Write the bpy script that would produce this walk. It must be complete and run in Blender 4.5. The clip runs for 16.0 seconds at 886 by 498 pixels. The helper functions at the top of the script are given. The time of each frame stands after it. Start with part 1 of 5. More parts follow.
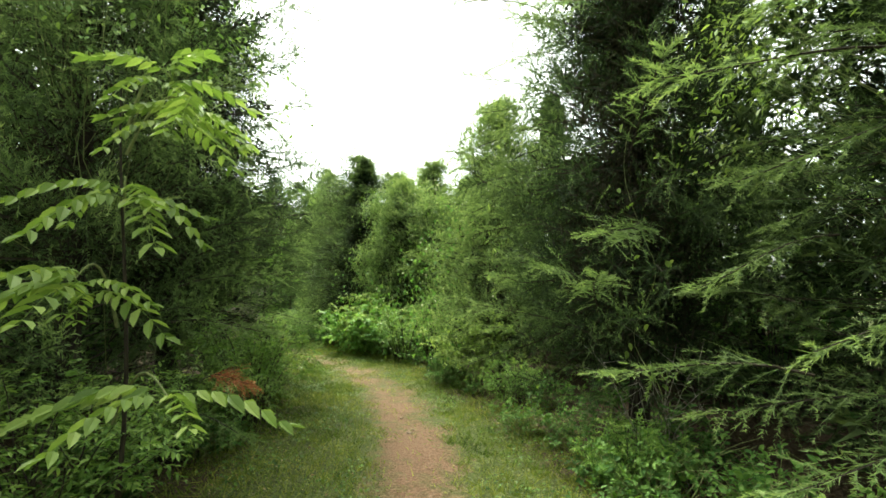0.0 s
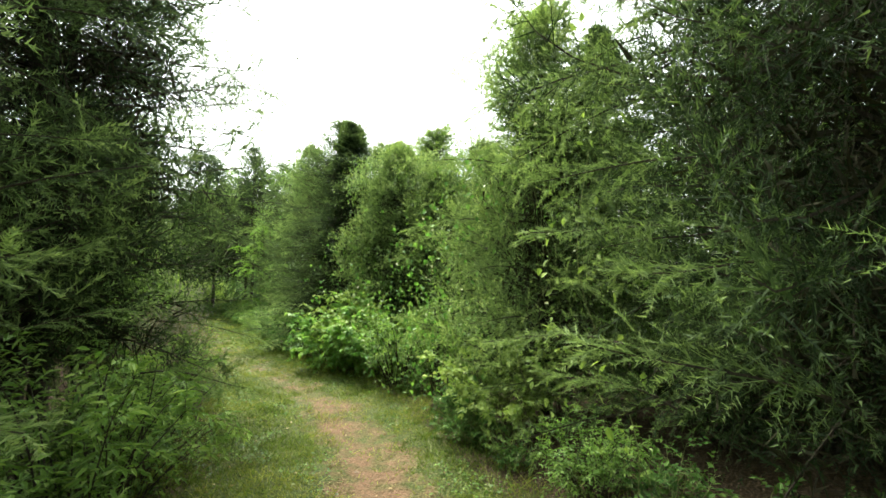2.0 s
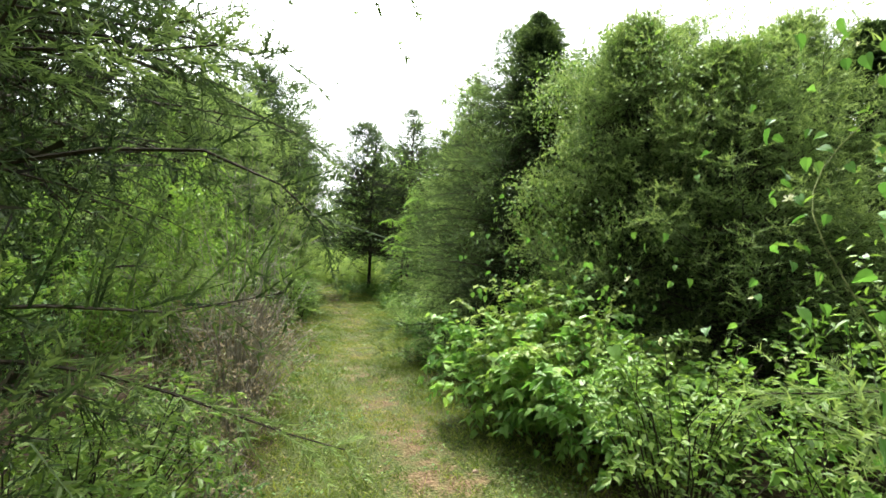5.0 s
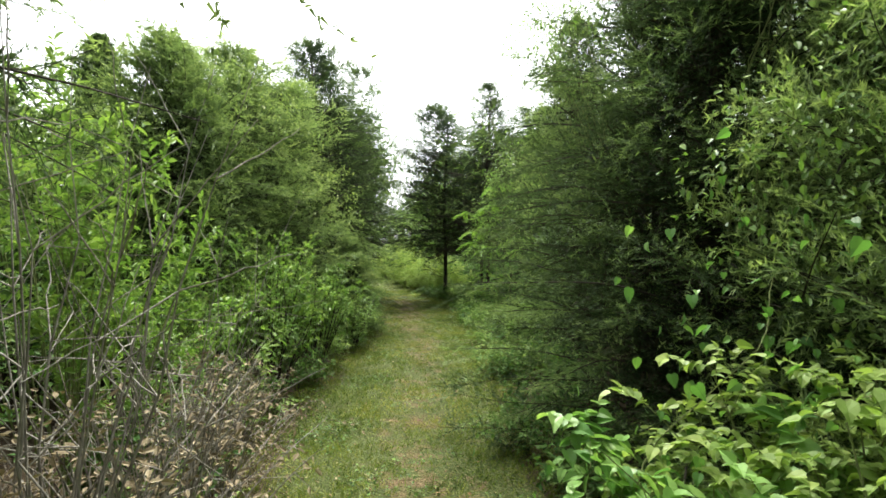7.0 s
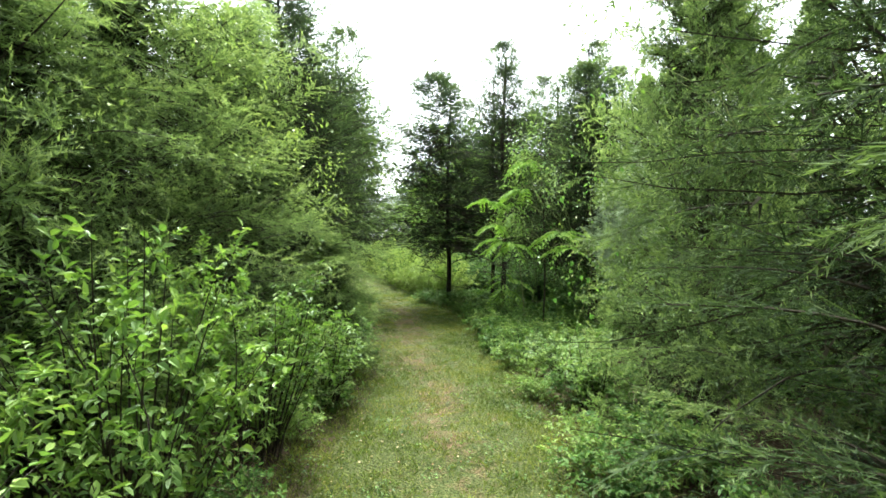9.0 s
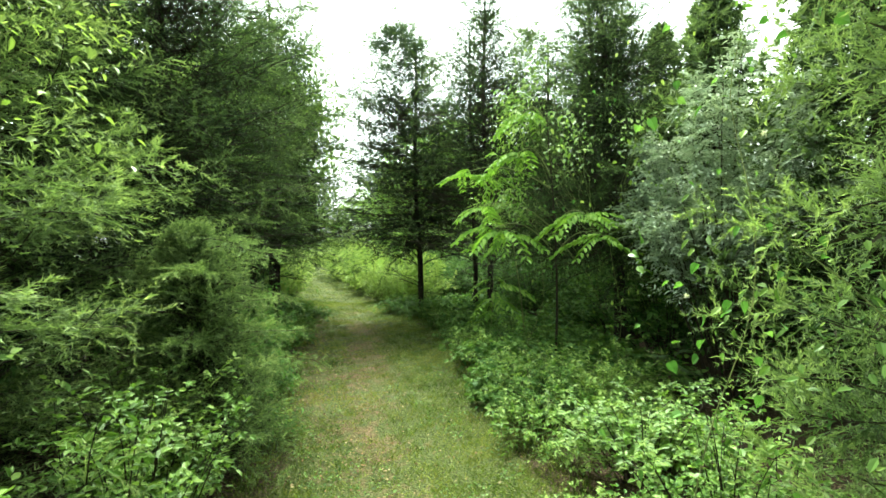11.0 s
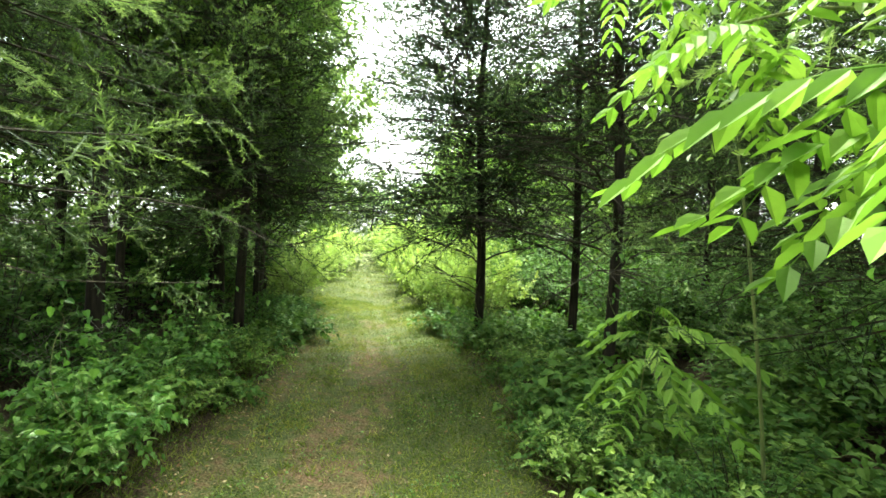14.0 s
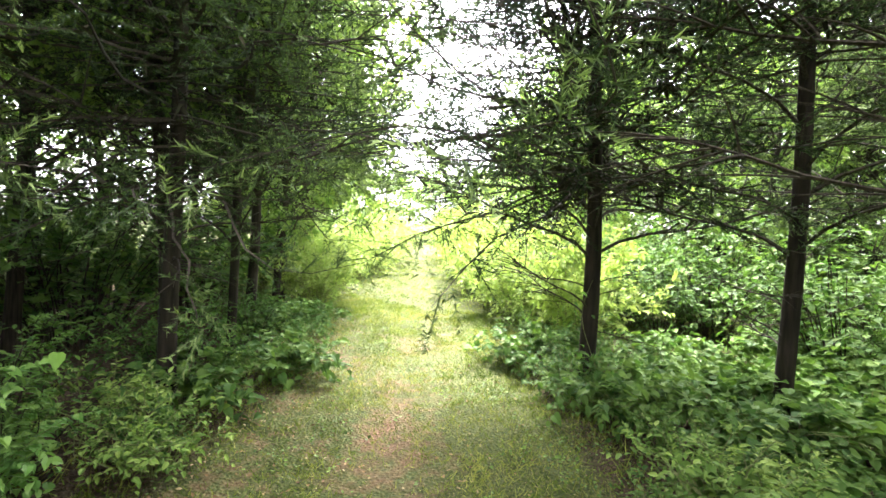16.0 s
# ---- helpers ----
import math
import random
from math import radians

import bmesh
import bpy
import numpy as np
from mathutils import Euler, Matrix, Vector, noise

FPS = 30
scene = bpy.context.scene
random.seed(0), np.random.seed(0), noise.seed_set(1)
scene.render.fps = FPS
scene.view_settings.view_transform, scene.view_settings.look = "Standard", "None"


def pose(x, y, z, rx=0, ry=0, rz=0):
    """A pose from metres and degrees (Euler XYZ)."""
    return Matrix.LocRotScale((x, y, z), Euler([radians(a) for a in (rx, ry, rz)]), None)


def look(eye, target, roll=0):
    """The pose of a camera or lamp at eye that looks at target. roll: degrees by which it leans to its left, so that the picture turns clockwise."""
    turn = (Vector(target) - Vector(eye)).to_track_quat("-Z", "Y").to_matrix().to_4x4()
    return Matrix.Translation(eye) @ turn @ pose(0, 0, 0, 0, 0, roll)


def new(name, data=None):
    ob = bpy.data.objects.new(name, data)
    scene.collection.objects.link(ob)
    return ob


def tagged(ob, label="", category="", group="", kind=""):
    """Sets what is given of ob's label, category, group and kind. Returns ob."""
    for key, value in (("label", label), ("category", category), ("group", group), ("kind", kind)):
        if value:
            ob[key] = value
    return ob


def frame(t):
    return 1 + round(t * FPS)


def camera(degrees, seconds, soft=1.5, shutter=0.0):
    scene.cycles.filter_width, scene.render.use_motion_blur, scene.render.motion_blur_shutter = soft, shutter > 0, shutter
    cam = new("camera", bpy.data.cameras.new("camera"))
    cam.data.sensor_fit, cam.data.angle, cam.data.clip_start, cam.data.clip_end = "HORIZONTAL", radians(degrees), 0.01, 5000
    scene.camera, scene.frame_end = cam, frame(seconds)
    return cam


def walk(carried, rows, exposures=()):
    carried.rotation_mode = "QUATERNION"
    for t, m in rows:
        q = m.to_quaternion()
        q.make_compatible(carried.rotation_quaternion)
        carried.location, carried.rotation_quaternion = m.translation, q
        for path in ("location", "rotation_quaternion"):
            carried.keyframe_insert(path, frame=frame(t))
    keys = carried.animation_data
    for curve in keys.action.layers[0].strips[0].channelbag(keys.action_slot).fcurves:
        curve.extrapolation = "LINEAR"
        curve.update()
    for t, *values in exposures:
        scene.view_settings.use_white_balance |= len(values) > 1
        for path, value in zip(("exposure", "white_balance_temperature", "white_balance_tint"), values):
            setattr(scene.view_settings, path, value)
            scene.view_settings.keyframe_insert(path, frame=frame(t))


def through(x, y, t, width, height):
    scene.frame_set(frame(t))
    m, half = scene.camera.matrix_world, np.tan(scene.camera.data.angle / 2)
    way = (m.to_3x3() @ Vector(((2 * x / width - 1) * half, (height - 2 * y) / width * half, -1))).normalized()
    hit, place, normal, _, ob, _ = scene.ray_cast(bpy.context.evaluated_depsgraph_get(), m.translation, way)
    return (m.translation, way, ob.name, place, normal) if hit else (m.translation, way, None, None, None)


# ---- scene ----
cam = camera(84.0, 16.0, 1.65)
PATH = [
    (0, (-0.657, 0.108, 1.304), (-0.377, 2.081, 1.47), -0.2),
    (0.5, (-0.63, 0.723, 1.297), (-0.321, 2.693, 1.443), 0.3),
    (1, (-0.61, 1.377, 1.314), (-0.29, 3.346, 1.451), 0.4),
    (1.5, (-0.562, 1.972, 1.358), (-0.247, 3.942, 1.499), 0.5),
    (2, (-0.462, 2.639, 1.373), (-0.174, 4.613, 1.51), 0.1),
    (2.5, (-0.443, 3.264, 1.386), (-0.195, 5.245, 1.508), 0.6),
    (3, (-0.482, 3.97, 1.361), (-0.29, 5.958, 1.471), 0.8),
    (3.5, (-0.581, 4.657, 1.344), (-0.494, 6.652, 1.46), 1.2),
    (4, (-0.67, 5.297, 1.356), (-0.72, 7.294, 1.454), 2.0),
    (4.5, (-0.814, 5.909, 1.348), (-1.027, 7.895, 1.433), 2.7),
    (4.7, (-0.844, 6.125, 1.329), (-1.121, 8.105, 1.404), 2.8),
    (6.8, (-1.469, 8.612, 1.529), (-2.085, 10.514, 1.567), 0.7),
    (7, (-1.546, 8.914, 1.532), (-2.21, 10.801, 1.563), 0.7),
    (7.5, (-1.867, 9.639, 1.566), (-2.576, 11.509, 1.581), 0.3),
    (8, (-2.235, 10.357, 1.568), (-2.943, 12.227, 1.579), 0.3),
    (8.5, (-2.634, 10.995, 1.629), (-3.32, 12.873, 1.635), 0.1),
    (9, (-2.923, 11.55, 1.668), (-3.544, 13.451, 1.674), 0.4),
    (9.2, (-3.01, 11.753, 1.665), (-3.598, 13.664, 1.675), -0.3),
    (11.3, (-3.853, 14.867, 1.651), (-4.37, 16.799, 1.646), -1.1),
    (11.5, (-3.969, 15.157, 1.653), (-4.493, 17.087, 1.656), -0.4),
    (12, (-4.234, 15.882, 1.629), (-4.794, 17.802, 1.647), 0.4),
    (12.5, (-4.402, 16.617, 1.64), (-4.988, 18.529, 1.639), 0.6),
    (13, (-4.598, 17.405, 1.592), (-5.243, 19.298, 1.576), 0.8),
    (13.5, (-4.768, 18.143, 1.566), (-5.479, 20.012, 1.538), 1.1),
    (14, (-5.015, 18.822, 1.568), (-5.803, 20.66, 1.525), 1.8),
    (14.5, (-5.25, 19.543, 1.497), (-6.109, 21.347, 1.422), 1.8),
    (15, (-5.593, 20.271, 1.494), (-6.525, 22.038, 1.386), 1.8),
    (15.5, (-5.892, 20.939, 1.433), (-6.879, 22.675, 1.329), 1.5),
    (16, (-6.337, 21.526, 1.397), (-7.355, 23.246, 1.319), 2.0),
]
# Camera, and how it opens up as the trees close in
walk(cam, [(t, look(eye, target, roll)) for t, eye, target, roll in PATH],
     exposures=[(0, 2.0, 6800, -6), (4.7, 2.15, 6450, 4), (7, 1.85, 6450, 5), (9.2, 2.32, 6200, 0), (11.5, 2.38, 6600, -15), (13.5, 2.82, 6700, -12), (15, 3.52, 6400, 6), (16, 3.95, 6300, 18)])

# ---------------------------------------------------------------- light
world = bpy.data.worlds.new("overcast_sky")
scene.world = world
world.use_nodes = True
wn, wl = world.node_tree.nodes, world.node_tree.links
sky = wn.new("ShaderNodeTexSky")
sky.sky_type, sky.sun_disc = "NISHITA", False
sky.sun_elevation, sky.sun_rotation = radians(58), radians(-25)
sky.air_density, sky.dust_density, sky.ozone_density = 1.2, 4.0, 0.6
cloud = wn.new("ShaderNodeHueSaturation")
cloud.inputs["Saturation"].default_value = 0.12
wl.new(sky.outputs[0], cloud.inputs["Color"])
wl.new(cloud.outputs[0], wn["Background"].inputs["Color"])
wn["Background"].inputs["Strength"].default_value = 0.15

sun = new("sun", bpy.data.lights.new("sun", "SUN"))
sun.data.energy, sun.data.angle, sun.data.color = 2.0, radians(16), (1.0, 0.96, 0.88)
sun.matrix_world = look((0, 0, 30), (0 + 30 * math.sin(radians(25)) * 0.62, -30 * math.cos(radians(25)) * 0.62, 0))


# ---------------------------------------------------------------- materials
def nodes_of(name):
    m = bpy.data.materials.new(name)
    m.use_nodes = True
    n, l = m.node_tree.nodes, m.node_tree.links
    return m, n, l, n["Principled BSDF"]


def ramp(n, l, fac, stops):
    r = n.new("ShaderNodeValToRGB")
    while len(r.color_ramp.elements) < len(stops):
        r.color_ramp.elements.new(0.5)
    for e, (p, c) in zip(r.color_ramp.elements, stops):
        e.position, e.color = p, (*c, 1)
    l.new(fac, r.inputs[0])
    return r.outputs[0]


def math_node(n, l, op, a, b):
    k = n.new("ShaderNodeMath")
    k.operation = op
    for i, v in enumerate((a, b)):
        if isinstance(v, (int, float)):
            k.inputs[i].default_value = v
        else:
            l.new(v, k.inputs[i])
    return k.outputs[0]


def noise_node(n, l, scale, detail=4, vector=None):
    t = n.new("ShaderNodeTexNoise")
    t.inputs["Scale"].default_value, t.inputs["Detail"].default_value = scale, detail
    if vector is not None:
        l.new(vector, t.inputs["Vector"])
    return t.outputs[0]


def mix_color(n, l, fac, a, b, mode="MIX"):
    k = n.new("ShaderNodeMix")
    k.data_type, k.blend_type = "RGBA", mode
    for sock, v in ((k.inputs[0], fac), (k.inputs[6], a), (k.inputs[7], b)):
        if isinstance(v, (int, float)):
            sock.default_value = v
        elif isinstance(v, tuple):
            sock.default_value = (*v, 1)
        else:
            l.new(v, sock)
    return k.outputs[2]


def leaf_material(name, dark, mid, light, rough=0.5, through=0.35, tint=0.14, spec=0.25):
    """Foliage: tone runs from old growth (on cedars also painted inner shade) to young growth, with patches,
    single-leaf variation and light shining through.
    """
    m, n, l, p = nodes_of(name)
    at = n.new("ShaderNodeAttribute")
    at.attribute_name = "tone"
    geo = n.new("ShaderNodeNewGeometry")
    info = n.new("ShaderNodeObjectInfo")
    pos = n.new("ShaderNodeTexCoord").outputs["Object"]
    patch = noise_node(n, l, 1.3, 3, pos)
    v = math_node(n, l, "ADD", at.outputs["Fac"], math_node(n, l, "MULTIPLY", math_node(n, l, "SUBTRACT", patch, 0.5), 0.55))
    v = math_node(n, l, "ADD", v, math_node(n, l, "MULTIPLY", math_node(n, l, "SUBTRACT", geo.outputs["Random Per Island"], 0.5), 0.42))
    v = math_node(n, l, "ADD", v, math_node(n, l, "MULTIPLY", math_node(n, l, "SUBTRACT", info.outputs["Random"], 0.5), tint))
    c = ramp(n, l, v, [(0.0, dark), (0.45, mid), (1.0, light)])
    c = mix_color(n, l, math_node(n, l, "MULTIPLY", noise_node(n, l, 60, 3, pos), 0.35), c, dark)
    l.new(c, p.inputs["Base Color"])
    p.inputs["Roughness"].default_value = rough
    p.inputs["Specular IOR Level"].default_value = spec
    tr = n.new("ShaderNodeBsdfTranslucent")
    warm = mix_color(n, l, 1.0, c, (1.10, 1.20, 0.66), "MULTIPLY")
    l.new(warm, tr.inputs["Color"])
    ms = n.new("ShaderNodeMixShader")
    ms.inputs[0].default_value = through
    l.new(p.outputs[0], ms.inputs[1])
    l.new(tr.outputs[0], ms.inputs[2])
    l.new(ms.outputs[0], n["Material Output"].inputs["Surface"])
    return m


def bark_material(name, dark, light, scale=1.0, lichen=0.35):
    m, n, l, p = nodes_of(name)
    tc = n.new("ShaderNodeTexCoord")
    mp = n.new("ShaderNodeMapping")
    mp.inputs["Scale"].default_value = (30 * scale, 30 * scale, 3.0 * scale)
    l.new(tc.outputs["Object"], mp.inputs[0])
    strips = noise_node(n, l, 1.0, 6, mp.outputs[0])
    crust = noise_node(n, l, 5.0, 5, tc.outputs["Object"])
    c = ramp(n, l, strips, [(0.32, dark), (0.68, light)])
    c = mix_color(n, l, math_node(n, l, "MULTIPLY", crust, lichen), c, (0.16, 0.17, 0.12))
    l.new(c, p.inputs["Base Color"])
    p.inputs["Roughness"].default_value = 0.92
    p.inputs["Specular IOR Level"].default_value = 0.15
    b = n.new("ShaderNodeBump")
    b.inputs["Strength"].default_value, b.inputs["Distance"].default_value = 0.8, 0.012
    l.new(strips, b.inputs["Height"])
    l.new(b.outputs[0], p.inputs["Normal"])
    return m


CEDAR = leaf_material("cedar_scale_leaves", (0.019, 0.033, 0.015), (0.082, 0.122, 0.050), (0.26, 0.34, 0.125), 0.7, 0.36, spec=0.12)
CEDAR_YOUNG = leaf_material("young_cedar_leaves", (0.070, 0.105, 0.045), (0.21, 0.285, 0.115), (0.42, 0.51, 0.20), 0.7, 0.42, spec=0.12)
CEDAR_DEAD = leaf_material("dead_cedar_needles", (0.13, 0.05, 0.02), (0.38, 0.15, 0.06), (0.55, 0.27, 0.12), 0.8, 0.15)
# dead inner twigs, the crown's inner shade put into their near-black colour
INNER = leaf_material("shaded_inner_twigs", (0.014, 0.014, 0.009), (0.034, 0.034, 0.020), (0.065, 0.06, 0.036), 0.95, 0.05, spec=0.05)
SHRUB = leaf_material("shrub_leaves", (0.038, 0.080, 0.018), (0.155, 0.265, 0.055), (0.36, 0.48, 0.12), 0.45, 0.36)
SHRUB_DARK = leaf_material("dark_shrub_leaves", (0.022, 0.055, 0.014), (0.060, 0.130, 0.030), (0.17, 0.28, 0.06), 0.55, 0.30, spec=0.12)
SHRUB_YELLOW = leaf_material("yellow_green_leaves", (0.09, 0.15, 0.03), (0.245, 0.345, 0.085), (0.46, 0.54, 0.17), 0.45, 0.42)
OLIVE = leaf_material("silvery_olive_leaves", (0.10, 0.15, 0.10), (0.27, 0.34, 0.25), (0.52, 0.58, 0.48), 0.38, 0.2)
WALNUT = leaf_material("compound_leaflets", (0.10, 0.19, 0.03), (0.20, 0.34, 0.06), (0.36, 0.50, 0.12), 0.6, 0.34, spec=0.12)
VINE = leaf_material("vine_leaves", (0.05, 0.12, 0.03), (0.15, 0.30, 0.07), (0.34, 0.50, 0.14), 0.35, 0.38)
GRASS = leaf_material("short_grass", (0.034, 0.064, 0.010), (0.140, 0.195, 0.028), (0.38, 0.37, 0.10), 0.6, 0.32, spec=0.15)
DRY = leaf_material("dry_stalks", (0.10, 0.075, 0.045), (0.24, 0.19, 0.11), (0.45, 0.38, 0.25), 0.8, 0.1)
PETAL = leaf_material("white_petals", (0.62, 0.58, 0.40), (0.78, 0.76, 0.66), (0.85, 0.84, 0.78), 0.5, 0.3)
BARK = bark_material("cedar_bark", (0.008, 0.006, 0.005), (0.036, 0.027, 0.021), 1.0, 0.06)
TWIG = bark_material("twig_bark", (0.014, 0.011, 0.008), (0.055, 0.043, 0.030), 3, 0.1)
GREY_WOOD = bark_material("weathered_wood", (0.12, 0.10, 0.085), (0.36, 0.33, 0.29), 3)
GREEN_STEM = bark_material("green_stem", (0.10, 0.13, 0.04), (0.24, 0.27, 0.09), 3)


def ground_material():
    m, n, l, p = nodes_of("trodden_ground")
    pos = n.new("ShaderNodeTexCoord").outputs["Object"]

    def attr(name):
        a = n.new("ShaderNodeAttribute")
        a.attribute_name = name
        return a.outputs["Fac"]

    fine, mid, big = noise_node(n, l, 55, 8, pos), noise_node(n, l, 9, 5, pos), noise_node(n, l, 1.6, 4, pos)
    crumbs = n.new("ShaderNodeTexVoronoi")
    crumbs.inputs["Scale"].default_value = 48
    l.new(pos, crumbs.inputs["Vector"])
    soil = ramp(n, l, fine, [(0.25, (0.058, 0.030, 0.017)), (0.5, (0.130, 0.073, 0.044)), (0.75, (0.225, 0.135, 0.085))])
    soil = mix_color(n, l, math_node(n, l, "MULTIPLY", crumbs.outputs[0], 0.4), soil, (0.26, 0.175, 0.115))
    turf = ramp(n, l, fine, [(0.3, (0.022, 0.034, 0.010)), (0.55, (0.075, 0.090, 0.026)), (0.8, (0.20, 0.175, 0.08))])
    litter = ramp(n, l, fine, [(0.3, (0.022, 0.016, 0.010)), (0.55, (0.065, 0.045, 0.026)), (0.8, (0.16, 0.11, 0.065))])
    bare = math_node(n, l, "ADD", attr("bare"), math_node(n, l, "MULTIPLY", math_node(n, l, "SUBTRACT", mid, 0.5), 1.3))
    bare = math_node(n, l, "ADD", bare, math_node(n, l, "MULTIPLY", math_node(n, l, "SUBTRACT", big, 0.5), 1.3))
    bare = ramp(n, l, bare, [(0.30, (0, 0, 0)), (0.85, (1, 1, 1))])
    lawn = math_node(n, l, "ADD", attr("trail"), math_node(n, l, "MULTIPLY", math_node(n, l, "SUBTRACT", mid, 0.5), 0.7))
    lawn = ramp(n, l, lawn, [(0.35, (0, 0, 0)), (0.65, (1, 1, 1))])
    c = mix_color(n, l, lawn, litter, mix_color(n, l, bare, turf, soil))
    l.new(c, p.inputs["Base Color"])
    p.inputs["Roughness"].default_value = 0.95
    p.inputs["Specular IOR Level"].default_value = 0.15
    b = n.new("ShaderNodeBump")
    b.inputs["Strength"].default_value, b.inputs["Distance"].default_value = 0.9, 0.02
    l.new(math_node(n, l, "ADD", fine, crumbs.outputs[0]), b.inputs["Height"])
    l.new(b.outputs[0], p.inputs["Normal"])
    return m


GROUND = ground_material()

# ---------------------------------------------------------------- plan of the trail
LEFT = np.array([(-1.8, -12), (-1.7, 3.6), (-1.65, 6.6), (-2.1, 8.5), (-2.9, 10.3), (-4.2, 12.5), (-5.0, 15), (-5.9, 17.8),
                 (-7.4, 20.3), (-8.4, 22), (-9.8, 24.8), (-12.3, 28.5), (-17, 36), (-24, 47), (-34, 62)])
RIGHT = np.array([(0.9, -12), (0.7, 3.5), (0.5, 5.2), (0.2, 6.8), (-0.1, 8.5), (-0.8, 10.3), (-2.1, 12.3), (-2.9, 14.5), (-3.5, 16.6),
                  (-4.3, 18.6), (-5.0, 20.6), (-6.0, 22.8), (-7.3, 25), (-9.0, 27.4), (-11, 30), (-15, 36.5), (-22, 47), (-32, 62)])
DIRT = np.array([(-0.4, -12), (-0.3, 4.7), (-0.45, 7), (-1.25, 9.2), (-2.2, 11), (-3.0, 12.4), (-3.6, 14), (-4.2, 15.7), (-4.9, 17.3),
                 (-6.0, 19.6), (-7.2, 22), (-8.6, 25), (-10.7, 28.5), (-16, 36.3), (-23, 47)])


def edge_x(line, y):
    return np.interp(y, line[:, 1], line[:, 0])


def trail_masks(x, y):
    """How far a place belongs to the mown trail, and how far it is worn bare."""
    le, ri = edge_x(LEFT, y), edge_x(RIGHT, y)
    inside = np.minimum(x - le, ri - x)
    trail = np.clip(0.5 + inside / 0.5, 0, 1)
    trail = np.where(y > 25, np.maximum(trail, np.clip((y - 25) / 4, 0, 1)), trail)
    off = np.abs(x - edge_x(DIRT, y))
    wide = np.interp(y, [0, 6, 9, 11, 14, 18], [0.44, 0.42, 0.50, 0.52, 0.55, 0.65])
    worn = np.interp(y, [0, 6, 9, 12, 15, 18, 21, 24, 30], [0.92, 0.84, 0.50, 0.40, 0.38, 0.38, 0.48, 0.48, 0.25])
    duff = np.clip(1.1 - np.abs(x - le - 0.3) / 0.55, 0, 1) * np.interp(y, [16.5, 19, 26, 28], [0, 0.45, 0.45, 0])
    far = np.clip((np.maximum(le - x, x - ri) - 12) / 4, 0, 1)
    return np.maximum(trail, far), np.maximum(worn * np.clip(1.3 - off / wide, 0, 1), duff)


def height(x, y):
    z = 0.018 * np.sin(1.7 * x + 0.8 * y) + 0.014 * np.sin(2.9 * y - 1.3 * x + 1) + 0.008 * np.sin(7.1 * x + 2) * np.sin(6.3 * y)
    le, ri = edge_x(LEFT, y), edge_x(RIGHT, y)
    out = np.clip(np.maximum(le - x, x - ri), 0, 3)
    return z + 0.03 * out - 0.02 * np.clip(1 - np.abs(x - edge_x(DIRT, y)) / 0.5, 0, 1)


# ---------------------------------------------------------------- mesh helpers
def unit(v):
    return v / np.maximum(np.linalg.norm(v, axis=-1, keepdims=True), 1e-9)


def mesh_of(name, verts, faces, material, tone=None, smooth=False, extra=()):
    """A mesh of faces of one size each, from arrays."""
    verts, faces = np.asarray(verts, np.float32).reshape(-1, 3), np.asarray(faces, np.int32)
    me = bpy.data.meshes.new(name)
    k = faces.shape[1]
    me.vertices.add(len(verts))
    me.vertices.foreach_set("co", verts.ravel())
    me.loops.add(faces.size)
    me.loops.foreach_set("vertex_index", faces.ravel())
    me.polygons.add(len(faces))
    me.polygons.foreach_set("loop_start", np.arange(0, faces.size, k, dtype=np.int32))
    me.polygons.foreach_set("use_smooth", np.full(len(faces), smooth))
    for key, values in (*extra, *((("tone", tone),) if tone is not None else ())):
        a = me.attributes.new(key, "FLOAT", "POINT")
        a.data.foreach_set("value", np.asarray(values, np.float32).ravel())
    me.materials.append(material)
    me.update(calc_edges=True)
    return me


def stack(pieces):
    """Joins (verts, faces, tone) pieces."""
    vs, fs, ts, at = [], [], [], 0
    for v, f, t in pieces:
        vs.append(v.reshape(-1, 3)), fs.append(f + at), ts.append(t.ravel())
        at += len(vs[-1])
    return np.concatenate(vs), np.concatenate(fs), np.concatenate(ts)


def blades(p, d, length, width, rng, tone):
    """Single tapering blades from p along d."""
    side = unit(np.cross(d, rng.normal(size=d.shape))) * (width / 2)[:, None]
    v = np.stack([p - side, p + side, p + d * length[:, None]], 1)
    n = len(p)
    return v, np.arange(3 * n).reshape(n, 3), np.stack([tone, tone, tone + 0.12], 1)


LEAF = np.array([(0, 0, 0), (-0.26, 0.28, 0.09), (-0.22, 0.66, 0.07), (0, 1, -0.06), (0.22, 0.66, 0.07), (0.26, 0.28, 0.09)])
LEAF_FACES = np.array([(0, 2, 1), (0, 3, 2), (0, 4, 3), (0, 5, 4)])
HEART = np.array([(0, 0, 0), (-0.20, -0.07, 0.05), (-0.40, 0.10, 0.14), (-0.38, 0.42, 0.10), (-0.20, 0.72, 0.0), (0, 1, -0.22),
                  (0.20, 0.72, 0.0), (0.38, 0.42, 0.08), (0.41, 0.12, 0.12), (0.19, -0.07, 0.05), (0, 0.45, -0.04)])
HEART_FACES = np.array([(10, i % 10, (i + 1) % 10) for i in range(10)])[:, ::-1]


def leaves(p, d, up, size, tone, narrow=1.0, shape=LEAF, faces=LEAF_FACES):
    """Folded leaves at p that point along d, their upper face towards up."""
    s = unit(np.cross(d, up))
    n = np.cross(s, d)
    k = len(shape)
    sz = size[:, None, None]
    v = p[:, None] + sz * (shape[None, :, :1] * narrow * s[:, None] + shape[None, :, 1:2] * d[:, None] + shape[None, :, 2:] * n[:, None])
    f = (np.arange(len(p)) * k)[:, None, None] + faces[None]
    return v, f.reshape(-1, 3), np.repeat(tone, k)


